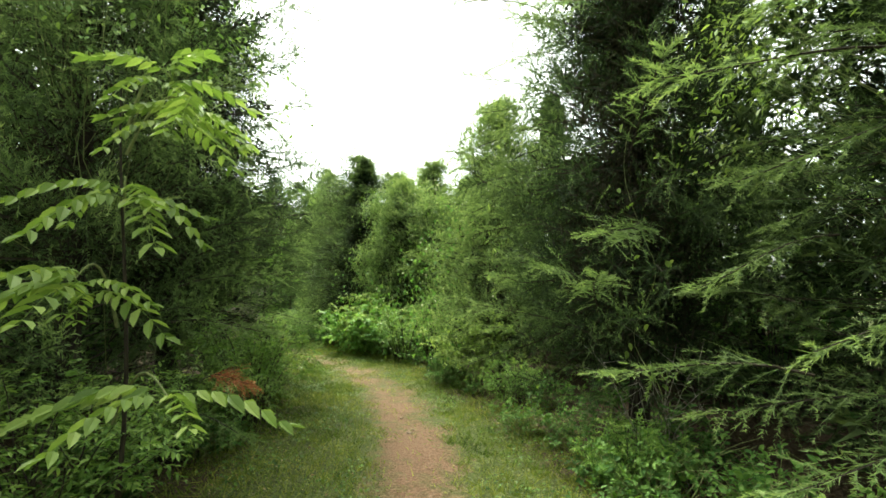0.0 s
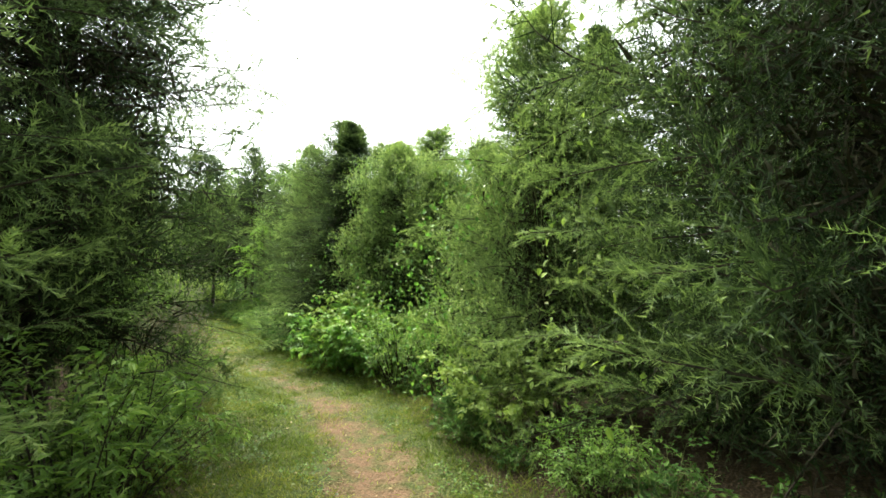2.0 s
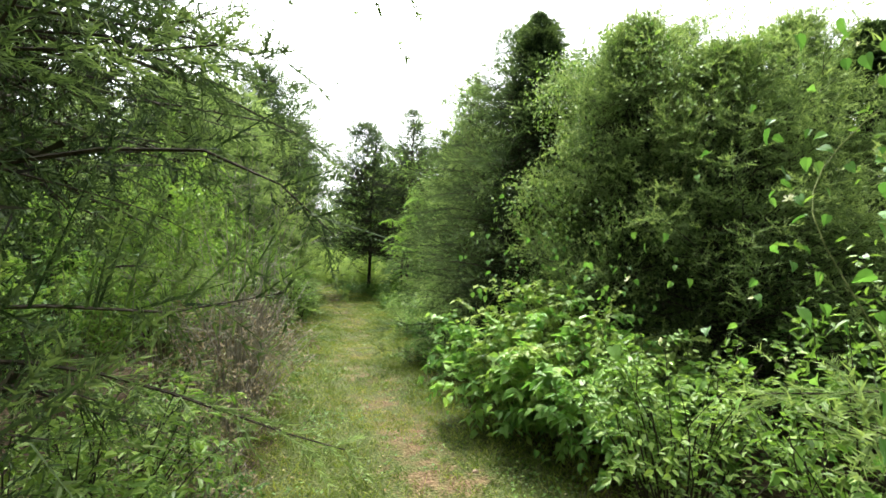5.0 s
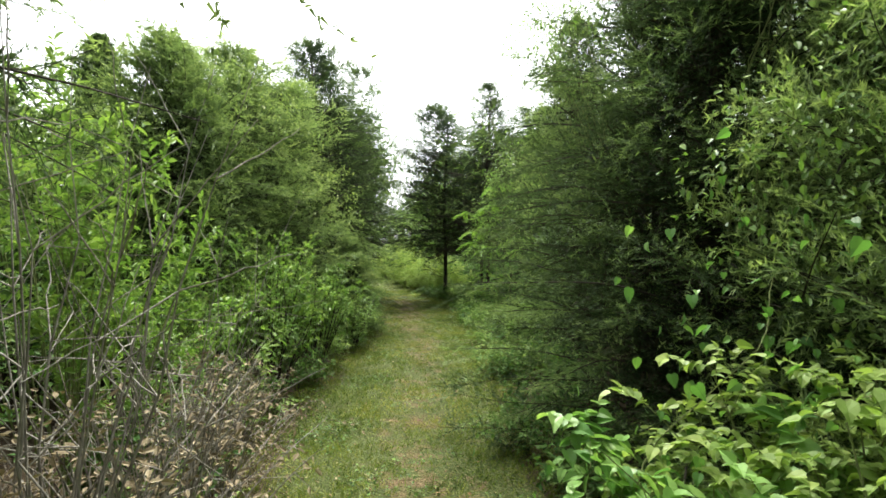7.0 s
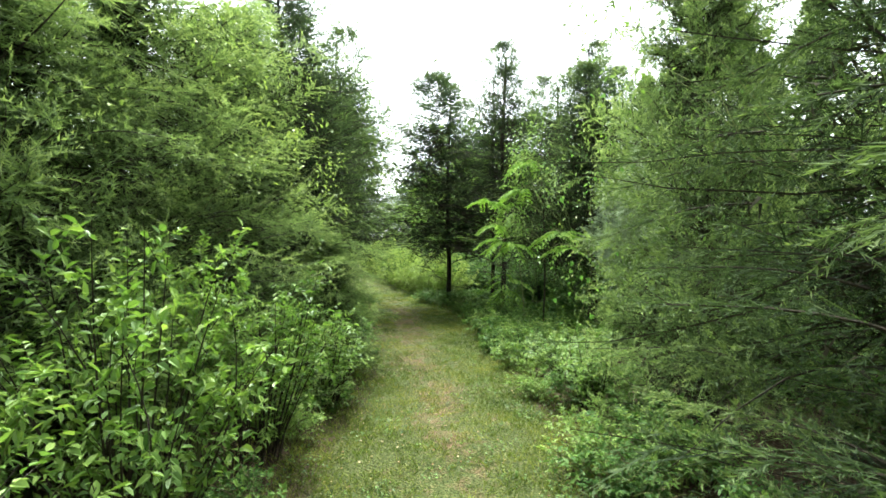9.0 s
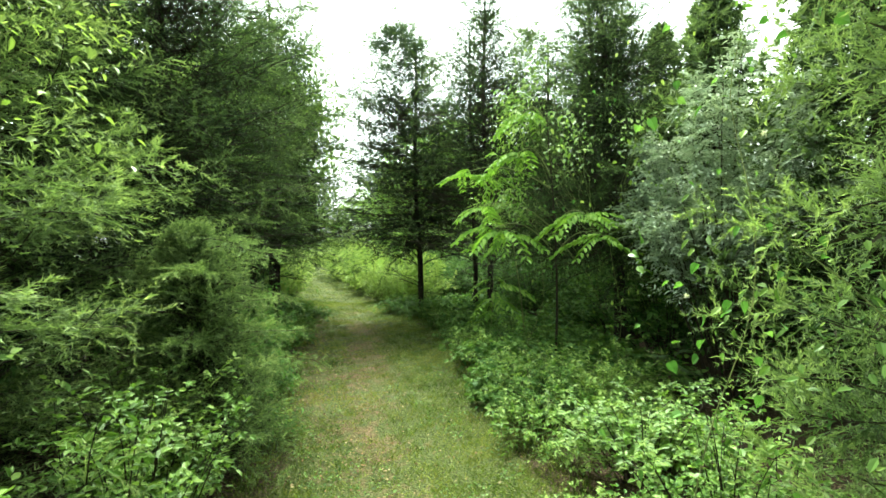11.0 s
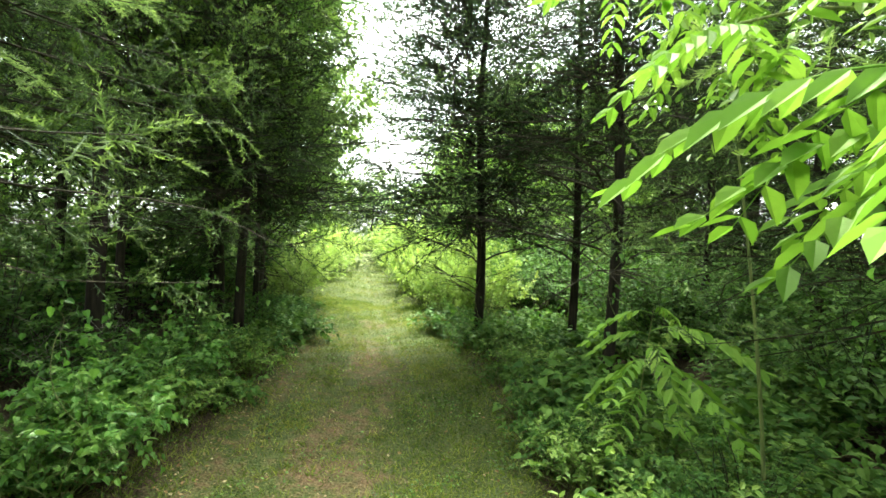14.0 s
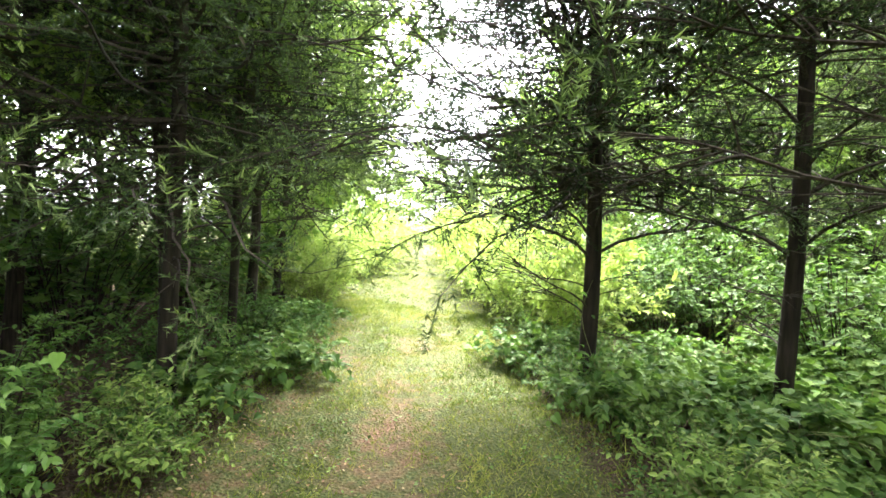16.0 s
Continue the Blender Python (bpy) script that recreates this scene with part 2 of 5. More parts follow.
def tubes(paths, r0, r1, sides=4):
    """Tapering stems along paths (n, m, 3)."""
    n, m, _ = paths.shape
    tan = unit(np.gradient(paths, axis=1))
    ref = np.where(np.abs(tan[..., 2:]) > 0.9, (1.0, 0, 0), (0, 0, 1.0))
    a = unit(np.cross(tan, ref))
    b = np.cross(tan, a)
    r = (np.asarray(r0)[:, None] + (np.asarray(r1) - np.asarray(r0))[:, None] * np.linspace(0, 1, m)[None])
    ang = np.linspace(0, 2 * np.pi, sides, endpoint=False)
    v = paths[:, :, None] + r[:, :, None, None] * (a[:, :, None] * np.cos(ang)[:, None] + b[:, :, None] * np.sin(ang)[:, None])
    i, j, k = np.meshgrid(np.arange(n), np.arange(m - 1), np.arange(sides), indexing="ij")
    base, kn = (i * m + j) * sides, (k + 1) % sides
    q = np.stack([base + k, base + kn, base + sides + kn, base + sides + k], -1).reshape(-1, 4)
    f = np.concatenate([q[:, [0, 1, 2]], q[:, [0, 2, 3]]])
    return v.reshape(-1, 3), f, np.full(n * m * sides, 0.4)


def thing(name, label, category, place, group="", kind="", turn=0.0, scale=(1, 1, 1)):
    ob = tagged(new(name), label, category, group, kind)
    x, y = place[:2]
    z = place[2] if len(place) > 2 else float(height(np.float64(x), np.float64(y)))
    ob.location, ob.rotation_euler, ob.scale = (x, y, z), (0, 0, radians(turn)), scale
    return ob


def part(name, mesh, parent, label="", at=None):
    ob = new(name, mesh)
    ob.parent = parent
    if at is not None:
        ob.matrix_basis = at
    return tagged(ob, label) if label else ob


# ---------------------------------------------------------------- ground
def ground_sheet():
    def lines(a, b, step, far):
        mid = np.arange(a, b + step / 2, step)
        grow = np.cumsum(step * 1.35 ** np.arange(1, 31))
        grow = grow[grow < far]
        return np.concatenate([a - grow[::-1], mid, b + grow])

    xs, ys = lines(-14, 4, 0.12, 1200), lines(-2, 33, 0.12, 1200)
    x, y = np.meshgrid(xs, ys)
    x, y = x.ravel(), y.ravel()
    trail, bare = trail_masks(x, y)
    near = np.clip(3 - np.hypot(x + 4, y - 14) / 20, 0, 1)
    rng = np.random.default_rng(5)
    z = height(x, y) * near + rng.normal(0, 0.005, len(x)) * near
    w = len(xs)
    i, j = np.meshgrid(np.arange(w - 1), np.arange(len(ys) - 1))
    a = (j * w + i).ravel()
    me = mesh_of("ground", np.stack([x, y, z], 1), np.stack([a, a + 1, a + w + 1, a + w], 1), GROUND, smooth=True,
                 extra=(("trail", trail), ("bare", bare)))
    return tagged(new("ground", me), "earthen trail worn through short grass between litter-covered wood floor", "ground", kind="structure")


ground_sheet()


def grass_field():
    """Short trampled grass on the trail, thin where it is worn bare, longer at its rims."""
    rng = np.random.default_rng(11)
    pieces = []
    for count, y0, y1, rim, lo, hi, w in ((330000, 0.6, 29, 0.35, 0.022, 0.075, 0.0065), (45000, 0.6, 29, 0.8, 0.07, 0.20, 0.006), (110000, 27, 52, 5.0, 0.03, 0.09, 0.014)):
        y = rng.uniform(y0, y1, count)
        le, ri = edge_x(LEFT, y), edge_x(RIGHT, y)
        x = rng.uniform(le - rim, ri + rim)
        trail, bare = trail_masks(x, y)
        clump = 0.5 + 0.28 * np.sin(5.1 * x + 2.3 * y) * np.sin(3.7 * y - 2.9 * x + 1) + 0.3 * np.sin(13 * x + 1) * np.sin(11.7 * y + 4 * x)
        keep = rng.uniform(size=count) < np.clip(0.35 + clump - 1.25 * bare, 0.03, 1)
        if hi > 0.1 and y0 < 5:
            keep &= rng.uniform(size=count) < np.clip(1 - (np.minimum(x - le, ri - x) + 0.2) / 0.45, 0.04, 1)
        x, y, bare = x[keep], y[keep], bare[keep]
        k = len(x)
        d = unit(np.stack([rng.normal(0, 0.75, k), rng.normal(0, 0.75, k), rng.uniform(0.35, 1.1, k)], 1))
        tone = 0.38 + 0.22 * np.sin(2.1 * x + 1.1 * y) * np.sin(1.7 * y - x) + 0.14 * np.sin(9 * x + 3 * y) * np.sin(7 * y) + 0.3 * bare + rng.normal(0, 0.2, k)
        p = np.stack([x, y, height(x, y) * np.clip(3 - np.hypot(x + 4, y - 14) / 20, 0, 1) - 0.004], 1)
        pieces.append(blades(p, d, rng.uniform(lo, hi, k), rng.uniform(0.7, 1.3, k) * w, rng, tone))
    v, f, t = stack(pieces)
    tagged(new("grass", mesh_of("grass", v, f, GRASS, t)), "short trampled green and straw-coloured grass along the trail", "grass", kind="stuff")


grass_field()


# ---------------------------------------------------------------- red cedars
def cedar_meshes(seed, tall, wide, base, n_branch, n_second, n_twig, twig, width, material=CEDAR, core=2500, up=(2, 52), power=0.52, foot=0.8):
    """Trunk, branches, shade-darkened inner dead twigs and scale-leaf sprays of one red cedar, in its own space."""
    rng = np.random.default_rng(seed)
    u = np.sort(rng.uniform(0, 1, n_branch) ** 1.1)
    lean = rng.normal(0, 0.02, 2)
    z0 = base + (tall - base) * u * 0.97
    reach = wide * (1 - u) ** power * (foot + (1 - foot) * np.clip(u / 0.2, 0, 1)) + 0.05
    reach *= rng.uniform(0.70, 1.08, n_branch) * np.where(rng.uniform(size=n_branch) < 0.10, 1.28, 1)
    az = np.arange(n_branch) * 2.39996 + rng.normal(0, 0.35, n_branch)
    lobe = 1 + 0.16 * np.sin(2 * az + seed) + 0.12 * np.sin(3 * az + 5 * u)
    reach = np.minimum(reach * lobe, 1.04 * wide)
    el = np.radians(up[0] + (up[1] - up[0]) * u + rng.normal(0, 9, n_branch))
    out = np.stack([np.cos(az), np.sin(az), np.zeros(n_branch)], 1)
    s = np.linspace(0, 1, 9)
    sag = rng.uniform(0.05, 0.26, n_branch) * (1 - 0.6 * u)
    start = np.stack([lean[0] * z0, lean[1] * z0, z0], 1)
    swing = np.stack([-np.sin(az), np.cos(az), np.zeros(n_branch)], 1) * rng.normal(0, 0.14, n_branch)[:, None]

    wag = rng.normal(0, 0.05, (n_branch, 3))

    def along(i, q):
        q = q[..., None]
        r = reach[i][..., None]
        return (start[i] + out[i] * r * q * np.cos(el[i])[..., None] + swing[i] * r * q * q + wag[i] * (np.sin(7 * q) * q * r)
                + np.array((0, 0, 1.0)) * r * (q * np.sin(el[i])[..., None] - sag[i][..., None] * q * q + 0.10 * q ** 4))

    allb = np.arange(n_branch)
    paths = along(np.repeat(allb[:, None], 9, 1), np.repeat(s[None], n_branch, 0)) + rng.normal(0, 0.010, (n_branch, 9, 3)) * np.minimum(s * 4, 1)[None, :, None]
    r0 = 0.003 + 0.0048 * reach
    branch = tubes(paths, r0, r0 * 0.12, 3)
    # second-order shoots
    b = np.repeat(allb, n_second)
    q = rng.uniform(0.15, 1.0, len(b)) ** 0.85
    p = along(b, q)
    tan = unit(along(b, np.minimum(q + 0.05, 1.05)) - along(b, q - 0.05))
    perp = unit(np.cross(tan, rng.normal(size=tan.shape)))
    d = unit(tan * rng.uniform(0.2, 0.9, (len(b), 1)) + perp * rng.uniform(0.5, 1.1, (len(b), 1)) + np.array((0, 0, 0.05)))
    ln = (0.46 - 0.26 * q) * rng.uniform(0.55, 1.35, len(b)) * (0.30 + 0.70 * np.clip(reach[b] / 0.9, 0, 1))
    # shade near the trunk and backlit tops painted into the tone, plus young tips
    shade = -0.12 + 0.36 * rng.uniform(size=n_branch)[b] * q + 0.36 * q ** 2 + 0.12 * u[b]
    stem = blades(p, d, ln, np.full(len(b), 0.006), rng, shade - 0.12)
    # twigs with their scale leaves
    k = np.repeat(np.arange(len(b)), n_twig)
    w = rng.uniform(0.06, 1.0, len(k))
    droop = np.array((0, 0, -0.10))
    pt = p[k] + d[k] * (ln[k] * w)[:, None] + droop * (ln[k] * w * w)[:, None]
    side = unit(np.cross(d[k], rng.normal(size=(len(k), 3))))
    dt = unit(d[k] * rng.uniform(0.4, 1.0, (len(k), 1)) + side * rng.uniform(0.4, 1.0, (len(k), 1)) + np.array((0, 0, 0.08)))
    lt = twig * rng.uniform(0.55, 1.35, len(k)) * (1.15 - 0.45 * w)
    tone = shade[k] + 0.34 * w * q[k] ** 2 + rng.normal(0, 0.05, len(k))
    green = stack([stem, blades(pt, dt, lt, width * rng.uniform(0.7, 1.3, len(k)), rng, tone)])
    # dead twigs within, near black to paint in the crown's shade
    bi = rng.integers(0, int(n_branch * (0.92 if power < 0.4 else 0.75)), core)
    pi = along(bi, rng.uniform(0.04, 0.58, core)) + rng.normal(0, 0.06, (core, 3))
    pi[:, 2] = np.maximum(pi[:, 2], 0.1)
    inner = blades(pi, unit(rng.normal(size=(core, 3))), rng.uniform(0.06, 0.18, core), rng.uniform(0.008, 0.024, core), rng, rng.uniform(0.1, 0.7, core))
    zt = np.linspace(-0.12, tall * 0.98, 12)
    rt = 0.02 + 0.013 * tall
    stem_path = np.stack([lean[0] * zt + 0.02 * np.sin(zt * 2 + seed), lean[1] * zt + 0.02 * np.cos(zt * 1.7), zt], 1)
    trunk = tubes(stem_path[None], np.array([rt]), np.array([0.012]), 9)
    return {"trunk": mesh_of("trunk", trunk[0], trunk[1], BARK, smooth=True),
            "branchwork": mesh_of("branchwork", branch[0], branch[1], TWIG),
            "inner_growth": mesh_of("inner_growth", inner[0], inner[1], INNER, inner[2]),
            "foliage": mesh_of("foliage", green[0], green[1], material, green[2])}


FINE = [cedar_meshes(s, 6.0, 1.75, 0.12, 240, 44, 28, 0.031, 0.0058, core=16000, power=0.33, foot=0.72) for s in (1, 2)]
HOLLOW = cedar_meshes(19, 6.0, 1.75, 0.7, 310, 43, 28, 0.031, 0.0058, core=26000, up=(-8, 50), power=0.33, foot=0.75)
SPIRE = cedar_meshes(12, 6.0, 1.75, 0.12, 230, 46, 26, 0.035, 0.0064, core=14000, power=0.8, foot=0.9)
PALE = [cedar_meshes(s, 3.4, 1.25, 0.08, 220, 30, 18, 0.042, 0.0080, CEDAR_YOUNG, 5000, (14, 55), 0.5, 0.85) for s in (3, 4)]
PALE_TALL = [cedar_meshes(s, 5.2, 1.55, 0.08, 200, 42, 20, 0.040, 0.0078, CEDAR_YOUNG, 6000, (10, 52), 0.36, 0.85) for s in (13, 14)]
COARSE = [cedar_meshes(s, 6.0, 1.7, 0.25, 150, 17, 8, 0.13, 0.032, core=5000, power=0.85) for s in (5, 6, 7)]
AIRY = [cedar_meshes(s, 8.0, 2.0, 2.9, 190, 24, 26, 0.034, 0.0062, core=2500, up=(-4, 48), power=0.5, foot=0.9) for s in (15, 16)]
CANOPY = [cedar_meshes(s, 7.0, 2.2, 1.75, 330, 32, 25, 0.036, 0.0066, core=9000, up=(-9, 45), power=0.48, foot=1.0) for s in (17, 18)]
HIGH = [cedar_meshes(s, 7.0, 1.9, 1.7, 200, 23, 26, 0.036, 0.0066, core=2000, up=(-8, 45), power=0.4, foot=0.9) for s in (8, 9)]


def bough_mesh(seed, length=0.95, material=CEDAR_YOUNG):
    """One flat, arching outer bough along +x with pale scaly tips."""
    rng = np.random.default_rng(seed)
    n = 28
    q = np.linspace(0.10, 1.0, n)

    def axis(t):
        return np.stack([t * length, 0.05 * np.sin(2.5 * t + seed), 0.16 * t - 0.42 * t * t + 0.14 * t ** 4], -1)

    p = axis(q)
    tan = unit(axis(q + 0.02) - axis(q - 0.02))
    sgn = np.where(np.arange(n) % 2, 1.0, -1.0)[:, None]
    side = unit(np.cross(tan, np.array((0, 0, 1.0)))) * sgn
    d = unit(tan * rng.uniform(0.5, 1.0, (n, 1)) + side * rng.uniform(0.4, 1.0, (n, 1)) + rng.normal(0, 0.3, (n, 3)))
    ln = 0.27 * (1.1 - q) ** 0.6 * rng.uniform(0.5, 1.3, n) + 0.05
    k = np.repeat(np.arange(n), 42)
    w = rng.uniform(0.05, 1, len(k))
    pt = p[k] + d[k] * (ln[k] * w)[:, None] + np.array((0, 0, -0.22)) * (w * w * ln[k])[:, None]
    sd = unit(np.cross(d[k], np.array((0, 0, 1.0)) + rng.normal(0, 0.5, (len(k), 3)))) * rng.choice((-1.0, 1.0), (len(k), 1))
    dt = unit(d[k] * rng.uniform(0.5, 1.1, (len(k), 1)) + sd * rng.uniform(0.3, 1.0, (len(k), 1)) + rng.normal(0, 0.15, (len(k), 3)))
    tone = 0.05 + 0.26 * q[k] + 0.26 * w + rng.normal(0, 0.08, len(k))
    tw = blades(pt, dt, rng.uniform(0.018, 0.052, len(k)) * (1.2 - 0.5 * w), rng.uniform(0.0035, 0.0065, len(k)), rng, tone)
    st = blades(p, d, ln * 0.9, np.full(n, 0.004), rng, np.full(n, 0.45))
    v, f, t = stack([tw, st])
    wood = tubes(axis(np.linspace(0, 1, 7))[None], np.array([0.007]), np.array([0.002]), 4)
    return mesh_of("bough", v, f, material, t), mesh_of("bough_stem", wood[0], wood[1], TWIG)


PALE_BOUGHS = [bough_mesh(s, 0.8 + 0.12 * (s % 3)) for s in range(5)]
DARK_BOUGHS = [bough_mesh(s, 0.8 + 0.12 * (s % 3), CEDAR) for s in range(5)]


def add_boughs(tree, tall, wide, count, facing, seed, low=0.25, high=0.62, spread=1.75, own=6.0, pale=0, hug=1.0):
    """Hangs outer boughs on a cedar, on the side that faces the trail (degrees from +x)."""
    rng = np.random.default_rng(seed)
    inv = Matrix.Diagonal((spread / wide, spread / wide, own / tall, 1))
    for i in range(count):
        z = tall * (low + (high - low) * (i + rng.uniform(0, 0.9)) / count)
        a = radians(facing + rng.uniform(-80, 80) - tree["spin"])
        r = wide * (1 - z / tall) ** 0.5 * rng.uniform(0.55, 0.85) * hug
        g = rng.uniform(0.75, 1.15) * (0.75 if tall < 2 else 1)
        tip = (r + 0.8 * g)
        wx, wy = tree.location.x + tip * math.cos(a + radians(tree["spin"])), tree.location.y + tip * math.sin(a + radians(tree["spin"]))
        over = min(wx - edge_x(LEFT, wy), edge_x(RIGHT, wy) - wx)
        r -= max(0.0, over - 0.25)
        m = inv @ pose(r * math.cos(a), r * math.sin(a), z, rng.uniform(-25, 25), -rng.uniform(-14, 22), math.degrees(a) + rng.uniform(-22, 22)) @ Matrix.Diagonal((g, g, g, 1))
        kindred = PALE_BOUGHS if i < pale else DARK_BOUGHS
        b = part("bough", kindred[i % 5][0], tree, "pale-tipped outer bough" if i < pale else "", at=m)
        part("bough_stem", kindred[i % 5][1], b)


def cedar(meshes, place, tall, wide, turn, label, group="cedars", own=6.0, spread=1.75, trunk=None):
    ob = thing("cedar_tree", label, "tree", place, group, turn=turn, scale=(wide / spread, wide / spread, tall / own))
    ob["spin"] = float(turn)
    part("trunk", trunk or meshes["trunk"], ob)
    for name in ("branchwork", "inner_growth", "foliage"):
        tagged(part(name, meshes[name], ob), kind="stuff")
    return ob


DARK_CEDAR = "dense dark green red cedar with fine scaly sprays to the ground"
for n, (x, y, h, w, label) in enumerate((
        (1.75, 4.4, 7.2, 1.75, "tall dark red cedar with drooping sprays over the trail"),
        (2.75, 1.7, 5.4, 1.9, DARK_CEDAR),
        (-3.25, 7.0, 7.8, 2.0, "tall dark red cedar with open blackish limbs beside the trail"),
        (-3.15, 4.7, 6.2, 1.8, "tall grey-green red cedar with feathery sprays"),
        (-0.83, 12.95, 4.75, 2.1, "pointed dark red cedar draped with climbing leaves"),
        (-1.35, 14.3, 5.1, 1.85, "dense dark red cedar draped with climbing leaves"),
        (-8.5, 19.6, 6.8, 2.5, "large dark red cedar with a shaded hollow beneath"),
        (-3.1, 21.7, 5.4, 2.0, "dark red cedar with a hollow below its boughs"),
        (-3.95, 8.5, 7.4, 2.0, "tall dark red cedar with a shaded hollow beneath"), (-8.9, 18.3, 5.1, 2.4, "large dark red cedar with a shaded hollow beneath"), (3.0, 6.6, 5.6, 2.0, DARK_CEDAR))):
    if n in (5, 6, 7, 8, 9):
        tree = cedar(CANOPY[n % 2], (x, y), h, w, 67 * n, label, own=7.0, spread=2.2)
        add_boughs(tree, h, w, 14, 210 if n in (5, 7) else 330, n, 0.16 if n == 5 else 0.3, 0.62, 2.2, 7.0, 4, 0.75)
        continue
    tree = cedar(PALE_TALL[0], (x, y), h, w, 67 * n, label, own=5.2, spread=1.55) if n == 3 else cedar(SPIRE if n == 4 else HOLLOW if n < 3 else FINE[n % 2], (x, y), h, w, 67 * n, label)
    add_boughs(tree, h, w, 46 if n < 2 else 32 if n > 5 else 20, (200, 165)[n] if n < 2 else 190 if x > edge_x(DIRT, y) else 10, n, 0.10 if n < 2 else 0.06, 0.9 if n < 2 else 0.6, pale=26 if n < 2 else 14 if n > 5 else 6, **({"own": 5.2, "spread": 1.55} if n == 3 else {}))

for n, (x, y, h, w) in enumerate(((1.3, 7.5, 4.2, 1.4), (-2.0, 16.6, 5.0, 1.4), (-6.9, 13.6, 4.2, 1.9), (-7.4, 15.0, 4.6, 2.2), (-7.9, 16.7, 4.7, 2.0), (-6.45, 17.5, 1.85, 0.85), (-2.2, 23.4, 3.9, 1.25), (-0.1, 11.5, 3.7, 1.3), (-0.2, 15.3, 4.8, 1.6),
                                  (0.85, 11.0, 3.3, 1.5), (0.1, 12.6, 4.1, 1.5), (1.7, 12.4, 4.0, 1.5), (0.9, 14.3, 4.9, 1.6))):
    big = h > 4.3
    tree = cedar(PALE_TALL[n % 2] if big else PALE[n % 2], (x, y), h, w, 83 * n, "young red cedar of lighter yellowish green, feathery and full" if h > 2 else "low arching cedar sapling with pale feathery tips",
                 own=5.2 if big else 3.4, spread=1.55 if big else 1.25)
    if n in (0, 2, 3, 5, 8):
        add_boughs(tree, h, w, 14, 185 if x > edge_x(DIRT, y) else 330, 50 + n, 0.35 if h < 2 else 0.2, 0.95 if h < 2 else 0.8, 1.55 if big else 1.25, 5.2 if big else 3.4, 16, 0.4 if h < 2 else 0.75)

for n, (x, y, h, w) in enumerate(((3.4, 15.0, 4.8, 1.7), (3.6, 3.3, 6.2, 2.0), (-1.9, 26.2, 6.5, 2.0), (-3.4, 29.2, 6.5, 2.0), (-1.4, 23.6, 6.2, 2.0), (-4.6, 31.0, 6.5, 2.1), (-0.4, 28.6, 6.5, 2.1), (-6.6, 33.5, 6.0, 2.0), (-5.3, 6.8, 6.0, 1.9), (-15.8, 28.2, 6.4, 2.1), (-1.2, 19.4, 5.2, 1.8), (2.9, 9.3, 5.2, 1.8), (4.2, 5.8, 5.4, 2.0), (4.9, 2.6, 5.2, 2.0),
                                  (-5.4, 8.2, 5.6, 1.8), (-5.9, 4.8, 5.6, 2.0), (-6.0, 2.4, 5.4, 2.0), (-7.6, 11.4, 4.8, 1.9), (-9.8, 14.6, 5.2, 2.0), (-11.2, 18.0, 6.0, 2.0),
                                  (2.9, 12.8, 4.3, 1.9), (1.2, 16.8, 5.4, 1.9), (0.3, 20.8, 5.8, 2.0), (0.4, 24.5, 6.2, 2.0),
                                  (3.3, -1.6, 6.0, 1.9), (-4.0, -1.0, 6.0, 1.9), (0.2, -6.5, 6.0, 2.0), (-3.0, -5.5, 6.0, 2.0), (3.4, -5.2, 6.0, 2.0))):
    cedar(COARSE[n % 3], (x, y), h, w, 51 * n, "dark green red cedar standing behind the trailside growth", "cedars behind", spread=1.7)


def dead_limb_mesh(seed):
    """A bare, drooping lower limb with its side twigs."""
    rng = np.random.default_rng(seed)
    s = np.linspace(0, 1, 8)
    ln = 1.0
    main = np.stack([s * ln, 0.06 * np.sin(3 * s + seed) * s, 0.10 * s - 0.22 * s * s + 0.02 * np.sin(9 * s)], 1)
    side = []
    for i in range(11):
        q = rng.uniform(0.2, 0.95)
        p = np.array([np.interp(q, s, main[:, a]) for a in range(3)])
        d = unit(np.array((0.7, rng.choice((-1, 1)) * rng.uniform(0.4, 1), rng.normal(0, 0.35))))
        side.append(p + d * np.linspace(0, rng.uniform(0.15, 0.45), 8)[:, None] + np.array((0, 0, -0.05)) * (np.linspace(0, 1, 8) ** 2)[:, None])
    paths = np.stack([main, *side])
    r0 = np.array([0.0085] + [0.004] * 11)
    v, f, _ = tubes(paths, r0, r0 * 0.25, 4)
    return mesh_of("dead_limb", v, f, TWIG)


BARE_LIMBS = [dead_limb_mesh(s) for s in range(4)]


